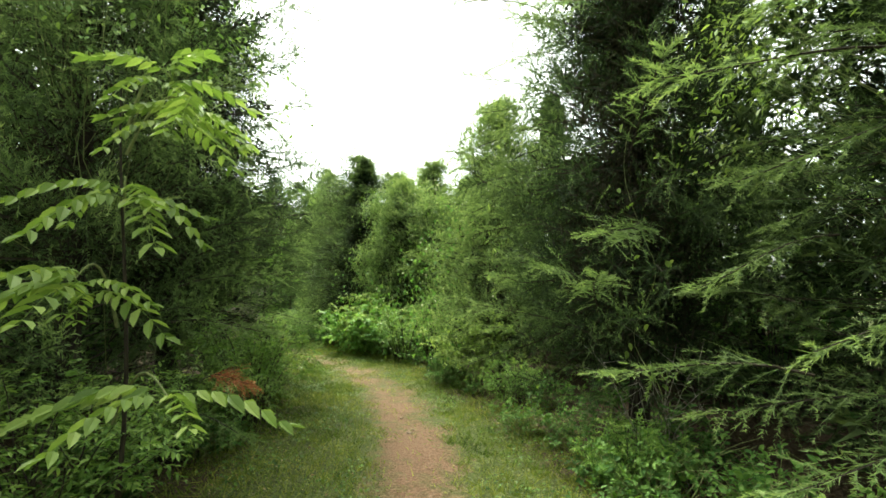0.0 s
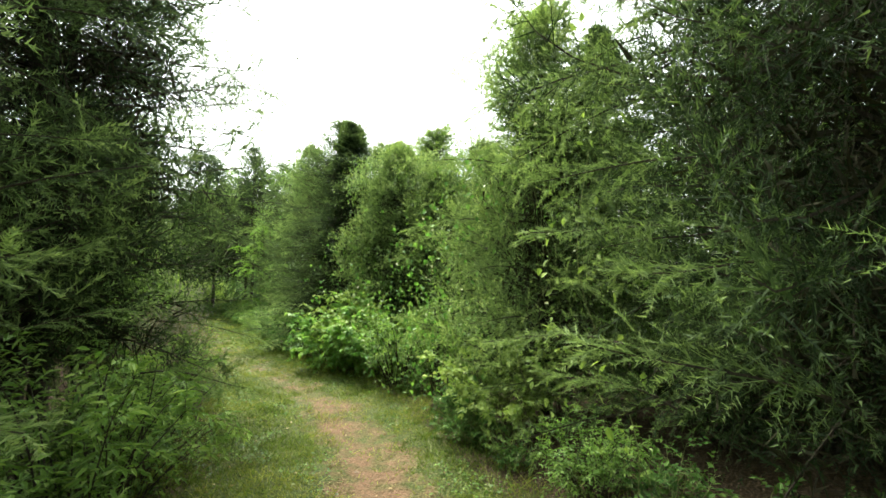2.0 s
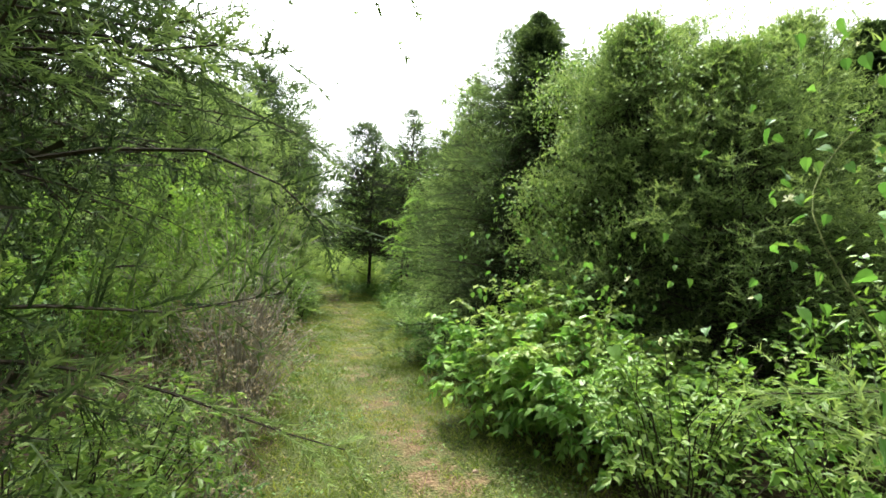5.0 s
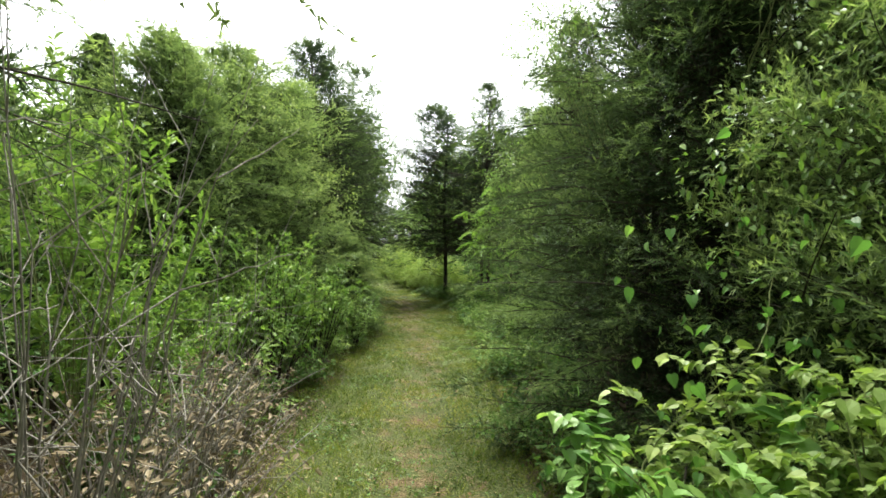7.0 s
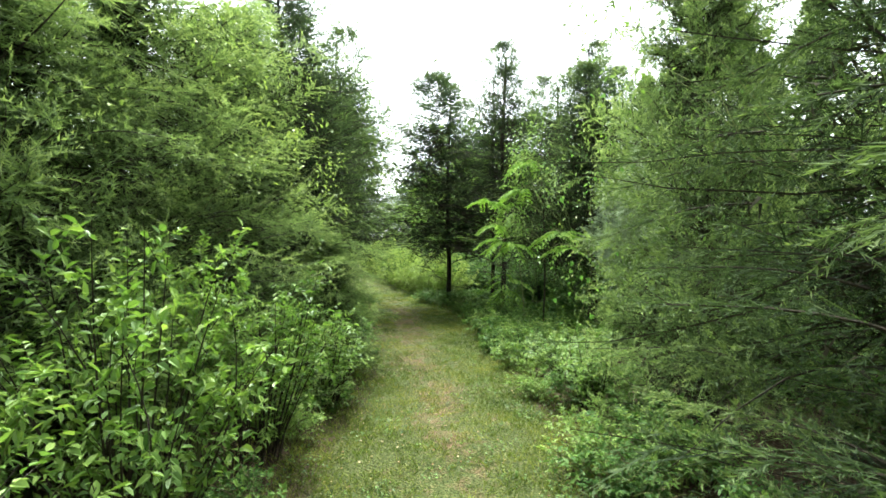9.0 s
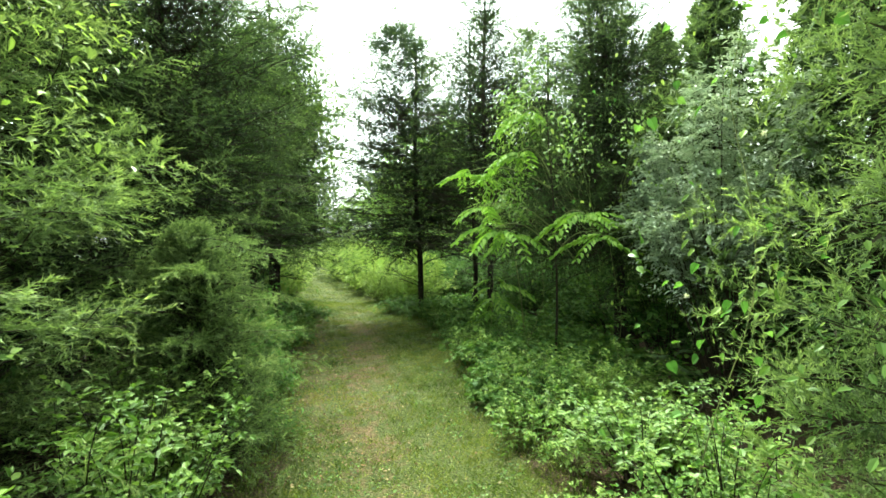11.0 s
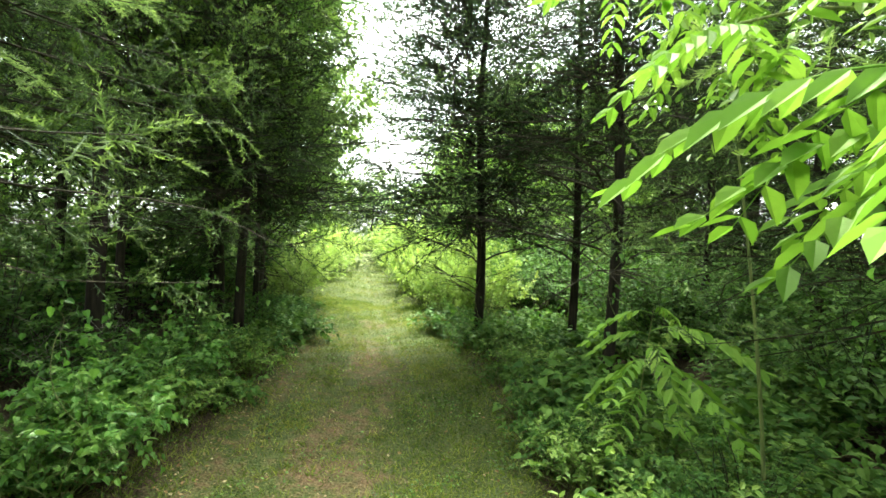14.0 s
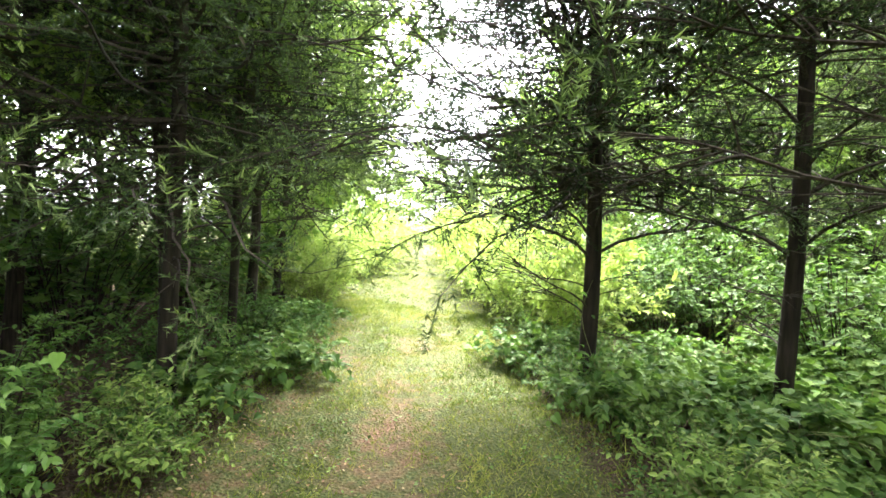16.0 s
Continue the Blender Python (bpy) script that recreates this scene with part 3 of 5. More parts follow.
def bare_cedar(meshes, place, tall, wide, turn, thick, limbs, label, seed, low=0.7, high=2.6, own=7.0, spread=1.9):
    """A cedar whose lower trunk is bare but for dead limbs."""
    rng = np.random.default_rng(seed)
    zs = own / tall
    stem = np.linspace(-0.12, tall * 0.95, 16)
    wob = np.stack([0.035 * np.sin(stem * 1.3 + seed), 0.03 * np.cos(stem * 1.1 + seed), stem], 1)
    v, f, _ = tubes(wob[None], np.array([thick / 2]), np.array([0.02]), 10)
    v = v * np.array((spread / wide, spread / wide, zs))
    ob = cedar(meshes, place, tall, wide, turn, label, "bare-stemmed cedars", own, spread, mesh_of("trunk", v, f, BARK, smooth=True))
    for i in range(limbs):
        z = low + (high - low) * (i + rng.uniform(0, 0.8)) / limbs
        ln = rng.uniform(0.8, 1.95) * (1.0 if z > 1.1 else 0.6)
        m = (Matrix.Diagonal((spread / wide, spread / wide, zs, 1)) @ Matrix.Translation((0.035 * math.sin(z * 1.3 + seed), 0.03 * math.cos(z * 1.1 + seed), z))
             @ pose(0, 0, 0, 0, -rng.uniform(4, 46), i * 137.5 + rng.uniform(-25, 25)) @ Matrix.Diagonal((ln, ln, ln, 1)))
        part("dead_limb", BARE_LIMBS[i % 4], ob, at=m)
    return ob


BARE = "bare-stemmed red cedar with blackish dead lower limbs"
for n, (x, y, h, w, thick, limbs, low) in enumerate(((-7.38, 25.69, 7.0, 3.0, 0.15, 22, 0.5), (-6.0, 25.6, 7.0, 2.1, 0.125, 38, 0.5), (-5.4, 24.15, 7.0, 2.1, 0.135, 34, 1.0), (-4.3, 27.0, 7.0, 2.2, 0.14, 30, 0.8),
                                                (-10.73, 24.75, 8.4, 2.5, 0.10, 16, 0.8), (-11.4, 24.5, 6.8, 2.0, 0.12, 14, 0.8), (-9.7, 21.7, 7.2, 2.1, 0.17, 8, 1.2), (-9.85, 23.6, 6.4, 2.35, 0.14, 14, 0.9), (-11.9, 22.6, 7.2, 2.1, 0.16, 10, 0.9), (-13.2, 25.9, 7.0, 2.2, 0.14, 8, 0.9), (-14.2, 29.0, 7.0, 2.2, 0.14, 10, 0.9), (-3.3, 25.6, 7.5, 2.2, 0.15, 12, 0.8), (-2.6, 28.3, 7.5, 2.2, 0.15, 10, 0.8))):
    if n == 0:
        bare_cedar(CANOPY[n % 2], (x, y), h, w, 77 * n, thick, limbs, BARE, n, low, 2.4, 7.0, 2.2)
    elif n in (4, 7):
        bare_cedar(HIGH[n % 2], (x, y), h, w, 77 * n, thick, limbs, BARE, n, low, 2.7)
    else:
        bare_cedar(AIRY[n % 2], (x, y), h, w, 77 * n, thick, limbs, BARE, n, low, 4.6, 8.0, 2.0)


# ---------------------------------------------------------------- broad-leaved shrubs and weeds
def shrub_meshes(seed, tall, wide, stems, twigs, per, size, leaf, narrow=1.0, wood=TWIG, tone0=0.35, low=0.15, droop=0.0, shape=LEAF, faces=LEAF_FACES):
    """Arching stems, side twigs and their leaves."""
    rng = np.random.default_rng(seed)
    az = rng.uniform(0, 2 * np.pi, stems)
    rad = wide * np.sqrt(rng.uniform(0.03, 1, stems))
    top = tall * rng.uniform(0.55, 1.0, stems) * (1 - 0.35 * (rad / wide) ** 2)
    s = np.linspace(0, 1, 7)[None, :, None]
    foot = np.stack([np.cos(az), np.sin(az), np.zeros(stems)], 1) * (0.25 * rad)[:, None]
    tip = np.stack([np.cos(az) * rad, np.sin(az) * rad, top], 1)
    bend = np.concatenate([rng.normal(0, 0.06, (stems, 2)), np.zeros((stems, 1))], 1)
    path = foot[:, None] + (tip - foot)[:, None] * np.concatenate([s ** 1.4, s ** 1.4, s - 0.10 * s ** 3], 2) + bend[:, None] * np.sin(np.pi * s)
    path[:, 0, 2] = -0.04
    wood_pieces = [tubes(path, 0.004 + 0.004 * top, np.full(stems, 0.0016), 3)]
    k = np.repeat(np.arange(stems), twigs)
    q = low + (1 - low) * rng.uniform(0, 1, len(k)) ** 0.8
    idx = q * 6
    i0 = np.minimum(idx.astype(int), 5)
    fr = (idx - i0)[:, None]
    p = path[k, i0] * (1 - fr) + path[k, i0 + 1] * fr
    tan = unit(path[k, i0 + 1] - path[k, i0])
    d = unit(tan * 0.6 + unit(rng.normal(size=tan.shape)) * 0.95 + np.array((0, 0, 0.15 - droop)))
    ln = (0.10 + 0.22 * wide) * rng.uniform(0.5, 1.3, len(k)) * (1.15 - 0.5 * q)
    bv, bf, bt = blades(p, unit(d + np.array((0, 0, -0.08 - 0.5 * droop))), ln, np.full(len(k), 0.004), rng, np.full(len(k), 0.4))
    wood_pieces.append((bv, bf, bt))
    j = np.repeat(np.arange(len(k)), per)
    lw = np.tile(np.linspace(0.12, 1.0, per), len(k)) + rng.normal(0, 0.04, len(j))
    pl = p[j] + d[j] * (ln[j] * lw)[:, None] + np.array((0, 0, -0.15 - droop)) * (ln[j] * lw * lw)[:, None]
    side = unit(np.cross(d[j], np.array((0, 0, 1.0)) + rng.normal(0, 0.25, (len(j), 3)))) * np.where(np.arange(len(j)) % 2, 1, -1)[:, None]
    dl = unit(d[j] * rng.uniform(0.25, 0.9, (len(j), 1)) + side * rng.uniform(0.5, 1.0, (len(j), 1)) + np.array((0, 0, -0.25 - droop)) + rng.normal(0, 0.16, (len(j), 3)))
    upv = unit(np.array((0, 0, 1.0)) + rng.normal(0, 0.35, (len(j), 3)))
    tone = tone0 + 0.25 * rng.uniform(size=stems)[k][j] + 0.22 * q[j] * np.clip(lw, 0, 1) + rng.normal(0, 0.06, len(j))
    lv, lf, lt = leaves(pl, dl, upv, size * rng.uniform(0.55, 1.25, len(j)), tone, narrow, shape, faces)
    wv, wf, _ = stack(wood_pieces)
    return {"stemwork": mesh_of("stemwork", wv, wf, wood), "leafage": mesh_of("leafage", lv, lf, leaf, lt)}


def shrub(name, label, category, meshes, place, turn=0.0, scale=(1, 1, 1), group=""):
    ob = thing(name, label, category, place, group, turn=turn, scale=scale)
    for key in ("stemwork", "leafage"):
        tagged(part(key, meshes[key], ob), kind="stuff")
    return ob


DIAMOND = np.array([(0, 0, 0), (-0.3, 0.45, 0.08), (0, 1, -0.05), (0.3, 0.45, 0.08)])
DIAMOND_FACES = np.array([(0, 2, 1), (0, 3, 2)])
BUSH = [shrub_meshes(20 + s, 1.4, 0.75, 34, 9, 9, 0.052, SHRUB, 0.95) for s in range(2)]
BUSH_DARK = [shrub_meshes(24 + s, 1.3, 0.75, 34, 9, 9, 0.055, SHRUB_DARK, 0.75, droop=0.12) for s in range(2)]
BUSH_NARROW = [shrub_meshes(24 + s, 1.3, 0.75, 38, 10, 9, 0.058, SHRUB, 0.62, TWIG, 0.30, 0.15, 0.15) for s in range(2)]
BUSH_TALL = [shrub_meshes(27 + s, 2.0, 0.8, 30, 13, 10, 0.060, SHRUB, 0.70, GREEN_STEM, 0.32, 0.3) for s in range(2)]
WEEDS = [shrub_meshes(30 + s, 0.5, 0.42, 22, 5, 7, 0.045, SHRUB_DARK, 1.1, GREEN_STEM, 0.42) for s in range(3)]
WEEDS_PALE = [shrub_meshes(34 + s, 0.5, 0.42, 22, 5, 7, 0.042, SHRUB, 0.9, GREEN_STEM, 0.45) for s in range(2)]
GOLD = [shrub_meshes(37 + s, 1.0, 0.8, 30, 9, 11, 0.058, SHRUB_YELLOW, 0.9, GREEN_STEM, 0.4, 0.05, 0.0, DIAMOND, DIAMOND_FACES) for s in range(2)]
OLIVE_BUSH = shrub_meshes(40, 4.2, 1.3, 40, 54, 14, 0.058, OLIVE, 0.55, TWIG, 0.5, 0.62, 0.12)
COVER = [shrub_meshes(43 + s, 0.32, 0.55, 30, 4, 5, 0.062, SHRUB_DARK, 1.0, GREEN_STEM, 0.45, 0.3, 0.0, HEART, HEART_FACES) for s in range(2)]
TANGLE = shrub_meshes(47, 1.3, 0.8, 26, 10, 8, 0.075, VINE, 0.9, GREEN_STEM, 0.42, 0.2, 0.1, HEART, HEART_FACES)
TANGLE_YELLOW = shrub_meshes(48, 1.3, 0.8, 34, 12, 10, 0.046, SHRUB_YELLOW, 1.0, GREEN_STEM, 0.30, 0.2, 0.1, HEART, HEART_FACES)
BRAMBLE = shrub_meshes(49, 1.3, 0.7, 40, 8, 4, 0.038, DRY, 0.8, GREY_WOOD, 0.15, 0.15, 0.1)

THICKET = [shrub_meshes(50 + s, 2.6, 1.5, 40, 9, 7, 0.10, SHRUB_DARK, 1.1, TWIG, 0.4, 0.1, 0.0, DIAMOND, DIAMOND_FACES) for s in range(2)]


def broadleaf_meshes(seed, tall, wide, base, limbs, twigs, per, size, leaf, tone0=0.45):
    """A single trunk, limbs that fork from it and a crown of small leaves with gaps."""
    rng = np.random.default_rng(seed)
    zt = np.linspace(-0.15, tall * 0.86, 12)
    trunk = np.stack([0.10 * np.sin(0.9 * zt + seed), 0.10 * np.cos(0.7 * zt + seed), zt], 1)
    tip = unit(rng.normal(size=(limbs, 3))) * (rng.uniform(0.35, 1, (limbs, 1)) ** 0.5) * np.array((wide, wide, (tall - base) / 2)) + np.array((0, 0, (tall + base) / 2))
    zf = np.clip(tip[:, 2] - rng.uniform(0.3, 1.0, limbs) * np.hypot(tip[:, 0], tip[:, 1]), base * 0.6, tall * 0.84)
    foot = np.stack([np.interp(zf, zt, trunk[:, a]) for a in range(3)], 1)
    s = np.linspace(0, 1, 7)[None, :, None]
    path = foot[:, None] + (tip - foot)[:, None] * s + np.array((0, 0, 0.3)) * np.sin(np.pi * s) * rng.uniform(-0.3, 0.8, (limbs, 1, 1)) + rng.normal(0, 0.03, (limbs, 7, 3))
    k = np.repeat(np.arange(limbs), twigs)
    q = 0.35 + 0.65 * rng.uniform(0, 1, len(k)) ** 0.7
    i0 = np.minimum((q * 6).astype(int), 5)
    fr = (q * 6 - i0)[:, None]
    p = path[k, i0] * (1 - fr) + path[k, i0 + 1] * fr
    d = unit(unit(tip - foot)[k] * 0.5 + unit(rng.normal(size=p.shape)))
    ln = rng.uniform(0.25, 0.7, len(k))
    j = np.repeat(np.arange(len(k)), per)
    w = rng.uniform(0.1, 1.05, len(j))
    pl = p[j] + d[j] * (ln[j] * w)[:, None] + np.array((0, 0, -0.2)) * (ln[j] * w * w)[:, None]
    dl = unit(d[j] * 0.5 + unit(rng.normal(size=pl.shape)) + np.array((0, 0, -0.35)))
    lv, lf, lt = leaves(pl, dl, unit(np.array((0, 0, 1.0)) + rng.normal(0, 0.4, pl.shape)), size * rng.uniform(0.6, 1.25, len(j)),
                        tone0 + 0.25 * rng.uniform(size=limbs)[k][j] + rng.normal(0, 0.08, len(j)), 1.1, DIAMOND, DIAMOND_FACES)
    tv, tf, _ = tubes(trunk[None], np.array([0.02 + 0.010 * tall]), np.array([0.015]), 10)
    bv, bf, _ = stack([tubes(path, np.full(limbs, 0.022), np.full(limbs, 0.006), 4), blades(p, d, ln, np.full(len(k), 0.008), rng, np.full(len(k), 0.4))])
    return {"trunk": mesh_of("trunk", tv, tf, BARK, smooth=True), "branchwork": mesh_of("branchwork", bv, bf, TWIG), "crown": mesh_of("crown", lv, lf, leaf, lt)}


BROAD = [broadleaf_meshes(60 + s, 7.5, 2.6, 0.9, 56, 18, 7, 0.15, SHRUB, 0.5) for s in range(3)]
BROAD.append(broadleaf_meshes(63, 7.5, 2.6, 2.4, 60, 24, 12, 0.085, SHRUB, 0.5))


def broadleaf(place, tall, wide, turn, label, n, group="broad-leaved trees"):
    ob = thing("broadleaf_tree", label, "tree", place, group, turn=turn, scale=(wide / 2.6, wide / 2.6, tall / 7.5))
    part("trunk", BROAD[n]["trunk"], ob)
    for key in ("branchwork", "crown"):
        tagged(part(key, BROAD[n][key], ob), kind="stuff")


# the wood beyond the trailside rows
rng = np.random.default_rng(70)
for n in range(62):
    y = -3 + 29.5 * (n // 2) / 31 + rng.uniform(-0.4, 0.4)
    off = rng.uniform(2.7, 3.4) if n % 4 < 2 else rng.uniform(4.4, 5.8)
    if n % 2 and y > 23.5:
        off += 3.5
    x = edge_x(LEFT, y) - off if n % 2 == 0 else edge_x(RIGHT, y) + off
    s = rng.uniform(0.75, 1.15)
    shrub("thicket", "dense dark leafy thicket behind the trailside trees", "shrub", THICKET[n % 2], (float(x), float(y)), 37 * n, (s, s, s * rng.uniform(0.7, 1.0)), "thickets")
for n in range(26):
    y = -6 + 34 * (n // 2) / 13 + rng.uniform(-0.7, 0.7)
    off = rng.uniform(7, 11)
    x = edge_x(LEFT, y) - off if n % 2 == 0 else edge_x(RIGHT, y) + off
    broadleaf((float(x), float(y)), rng.uniform(4.6, 6.5), rng.uniform(2.3, 3.2), 40 * n, "light green broad-leaved tree in the wood behind", n % 3)
for n, (x, y, h, w) in enumerate(((-12.9, 27.4, 7.5, 2.6), (-15.6, 30.6, 7.5, 2.8), (-20.5, 34, 7, 2.6), (-26, 40, 7.5, 3.2), (-31, 46, 8, 3.4), (-36, 52, 8, 4.2), (-34, 66, 7, 4.0), (-30, 68, 7, 4),
                                  (-16, 48, 7, 3.6), (-13, 43, 6.5, 3.6), (-9.5, 39, 6, 3.4), (-6.5, 36, 6, 3.2), (-3, 33, 6, 3), (0, 29.5, 6.5, 3), (-5.8, 32.2, 5.5, 2.4), (-38, 54, 9, 5), (-50, 62, 8.5, 5), (-46, 67, 9, 5), (-26, 66, 8.5, 5), (-21, 62, 8.5, 5), (-42, 73, 9, 5), (-31, 74, 9, 5), (-40, 66, 9, 4.6), (-13.5, 45, 9, 4.0), (-37, 72, 10, 5), (-11.5, 41, 10, 4.2), (-7.5, 41, 10, 4.2), (-17, 52, 9, 4.5), (-12, 50, 12, 5), (-33, 44, 9, 4.4), (-28, 38, 8, 3.6), (-4, 38, 9, 3.8), (-9.0, 33.5, 5, 2.4), (-11.5, 36.5, 5.5, 2.6))):
    broadleaf((x, y), h, w, 57 * n, "pale green broad-leaved tree around the bright clearing", n % 3, "clearing trees")

for n, (x, y, h, w) in enumerate(((-10.95, 24.1, 6.8, 2.5), (-11.3, 25.4, 6.6, 1.9), (-11.6, 23.3, 6.4, 2.0), (-10.3, 22.4, 5.6, 1.6), (-13.2, 24.0, 6.4, 2.2), (-13.8, 21.7, 6.2, 2.2), (-15.0, 25.4, 6.2, 2.3), (-12.6, 27.0, 5.6, 1.9))):
    broadleaf((x, y), h, w, 70 * n, "slender broad-leaved tree with thin green foliage among the cedars", 3)

# trailside shrubs
for n, (x, y, sx, sz) in enumerate(((-1.85, 5.2, 1.0, 1.05), (-2.0, 6.0, 0.9, 0.9), (-2.3, 4.2, 0.9, 0.75), (-2.5, 8.0, 0.9, 0.85), (0.95, 5.6, 0.6, 0.55), (-2.4, 3.0, 1.0, 0.85), (1.0, 3.2, 0.5, 0.5))):
    shrub("shrub", "drooping shrub with narrow glossy leaves at the trail's edge", "shrub", BUSH_NARROW[n % 2], (x, y), 70 * n, (sx, sx, sz), "trailside shrubs")
for n, (x, y, sx, sz) in enumerate(((-0.1, 9.2, 0.9, 0.95), (0.4, 8.6, 0.8, 1.0), (-4.75, 12.1, 1.0, 1.2), (-5.15, 13.4, 1.05, 1.5), (-5.5, 14.8, 1.0, 1.4), (-5.75, 16.2, 0.9, 0.9), (-4.4, 11.2, 0.8, 0.75),
                                    (-3.0, 16.9, 0.8, 0.75), (-6.1, 12.8, 1.1, 1.5), (-6.3, 16.9, 0.9, 0.8), (-3.3, 18.0, 0.9, 0.6))):
    shrub("shrub", "leafy light green shrub crowding the trail's edge", "shrub", BUSH[n % 2], (x, y), 53 * n, (sx, sx, sz), "trailside shrubs")
for n, (x, y, sx, sz) in enumerate(((-4.5, 10.9, 0.9, 1.6), (-4.4, 9.8, 0.8, 1.2), (-5.6, 14.1, 0.8, 1.05), (-5.4, 12.6, 0.8, 1.1))):
    shrub("tall_shrub", "tall upright shrub with yellowish green young leaves", "shrub", BUSH_TALL[n % 2], (x, y), 61 * n, (sx, sx, sz), "tall shrubs")
rng = np.random.default_rng(79)
for n in range(30):
    y = rng.uniform(17.8, 23.5)
    x = edge_x(RIGHT, y) + rng.uniform(0.15, 1.5) if n % 5 else edge_x(LEFT, y) - rng.uniform(0.1, 0.9)
    s = rng.uniform(0.7, 1.15)
    shrub("weed_clump", "low clump of pale green leafy weeds", "weeds", WEEDS_PALE[n % 2], (float(x), float(y)), n * 47, (s, s, s), "rim weeds")
for n, (x, y, s) in enumerate(((-4.1, 19.2, 1.1), (-3.8, 19.35, 1.3), (-3.5, 19.1, 1.3), (-3.95, 19.8, 1.2), (-3.6, 18.8, 1.1), (-4.4, 19.7, 1.0), (-3.3, 19.6, 1.4))):
    shrub("weed_clump", "low clump of pale green leafy weeds", "weeds", WEEDS_PALE[n % 2], (x, y), n * 47, (s, s, s), "rim weeds")
shrub("olive_bush", "silvery grey-green olive bush hanging over the undergrowth", "shrub", OLIVE_BUSH, (-2.15, 19.9), 0)
for n, (x, y, s) in enumerate(((-0.95, 10.75, 1.05), (-0.45, 10.1, 0.95), (-7.2, 19.2, 0.6), (-8.65, 21.35, 0.75), (-8.2, 20.7, 0.7), (-9.2, 22.2, 0.65))):
    shrub("vine_tangle", "tangle of broad heart-shaped vine leaves over a low bush", "vine", TANGLE, (x, y), 90 * n, (s, s, s), "vine tangles")

for n, (x, y, s) in enumerate(((-0.55, 10.55, 1.1), (-0.75, 11.2, 1.1), (0.75, 7.0, 0.9))):
    shrub("vine_tangle", "tangle of yellow-green vine leaves over a low bush", "vine", TANGLE_YELLOW, (x, y), 100 * n + 30, (s, s, s), "vine tangles")
for n, (x, y, s) in enumerate(((-3.15, 9.9, 1.0), (-3.4, 10.5, 1.1), (-3.9, 11.3, 0.9), (-4.4, 12.0, 0.75), (-2.75, 9.2, 0.7), (-2.35, 8.3, 0.6))):
    shrub("bramble", "brown withered bramble with grey stems and dry leaves", "bramble", BRAMBLE, (x, y), 77 * n, (s, s, s), "brambles")

# bright clearing beyond the trees
rng = np.random.default_rng(77)
for n in range(88):
    y = 26.0 + 16 * rng.uniform() ** 1.5
    if n % 3:
        x = edge_x(RIGHT, y) + 1.3 + 6 * rng.uniform()
    else:
        x = edge_x(LEFT, y) - rng.uniform(1.3, 6) - (2.5 if y < 29 else 0)
    s = rng.uniform(0.8, 1.4)
    # thickets on this side take the dark leaf colour to stand for shade
    if n % 3 and x > edge_x(RIGHT, y) + 2.6:
        shrub("thicket", "dense dark leafy thicket behind the trailside trees", "shrub", THICKET[n % 2], (float(x), float(y)), n * 40, (0.6 * s, 0.6 * s, 0.6 * s), "thickets")
        continue
    shrub("shrub", "bright yellow-green shrub in the open clearing", "shrub", GOLD[n % 2], (float(x), float(y)), n * 40, (s, s, s * rng.uniform(0.7, 1.2)), "clearing shrubs")

for n in range(36):
    y = 27.6 + 0.85 * (n // 2)
    s = rng.uniform(1.0, 1.5) * (1 + 0.02 * n)
    x = edge_x(RIGHT, y) + rng.uniform(0.5, 1.5) if n % 2 else edge_x(LEFT, y) - rng.uniform(0.6, 1.6)
    shrub("shrub", "bright yellow-green shrub in the open clearing", "shrub", GOLD[n % 2], (float(x), float(y)), n * 40, (s, s, s * rng.uniform(1.1, 1.5)), "clearing shrubs")
for n in range(14):
    y = 28.0 + 0.6 * n
    s = rng.uniform(0.9, 1.4)
    shrub("shrub", "bright yellow-green shrub in the open clearing", "shrub", GOLD[n % 2], (float(edge_x(LEFT, y)) - float(rng.uniform(1.5, 4.0)), y), n * 40, (s, s, s), "clearing shrubs")
for n in range(9):
    s = rng.uniform(1.8, 2.6)
    shrub("tall_shrub", "tall bright yellow-green thicket closing the clearing", "shrub", GOLD[n % 2], (-41 + 3.0 * n, 62 + float(rng.uniform(-1.2, 1.2))), n * 40, (1.8 * s, 1.8 * s, s * 0.9), "clearing shrubs")
for n in range(16):
    s = rng.uniform(1.9, 2.7)
    shrub("tall_shrub", "tall bright yellow-green thicket closing the clearing", "shrub", GOLD[n % 2], (-8.5 + 0.85 * n, 37.0 - 0.42 * n + float(rng.uniform(-1, 1))), n * 40, (s, s, s), "clearing shrubs")
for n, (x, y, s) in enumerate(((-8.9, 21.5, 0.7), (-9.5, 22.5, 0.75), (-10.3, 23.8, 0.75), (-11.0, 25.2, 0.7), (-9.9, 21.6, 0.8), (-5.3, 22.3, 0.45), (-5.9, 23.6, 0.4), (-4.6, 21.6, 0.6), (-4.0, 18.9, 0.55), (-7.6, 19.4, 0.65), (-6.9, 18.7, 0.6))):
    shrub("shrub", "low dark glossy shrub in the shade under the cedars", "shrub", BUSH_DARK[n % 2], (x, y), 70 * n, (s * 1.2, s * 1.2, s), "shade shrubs")

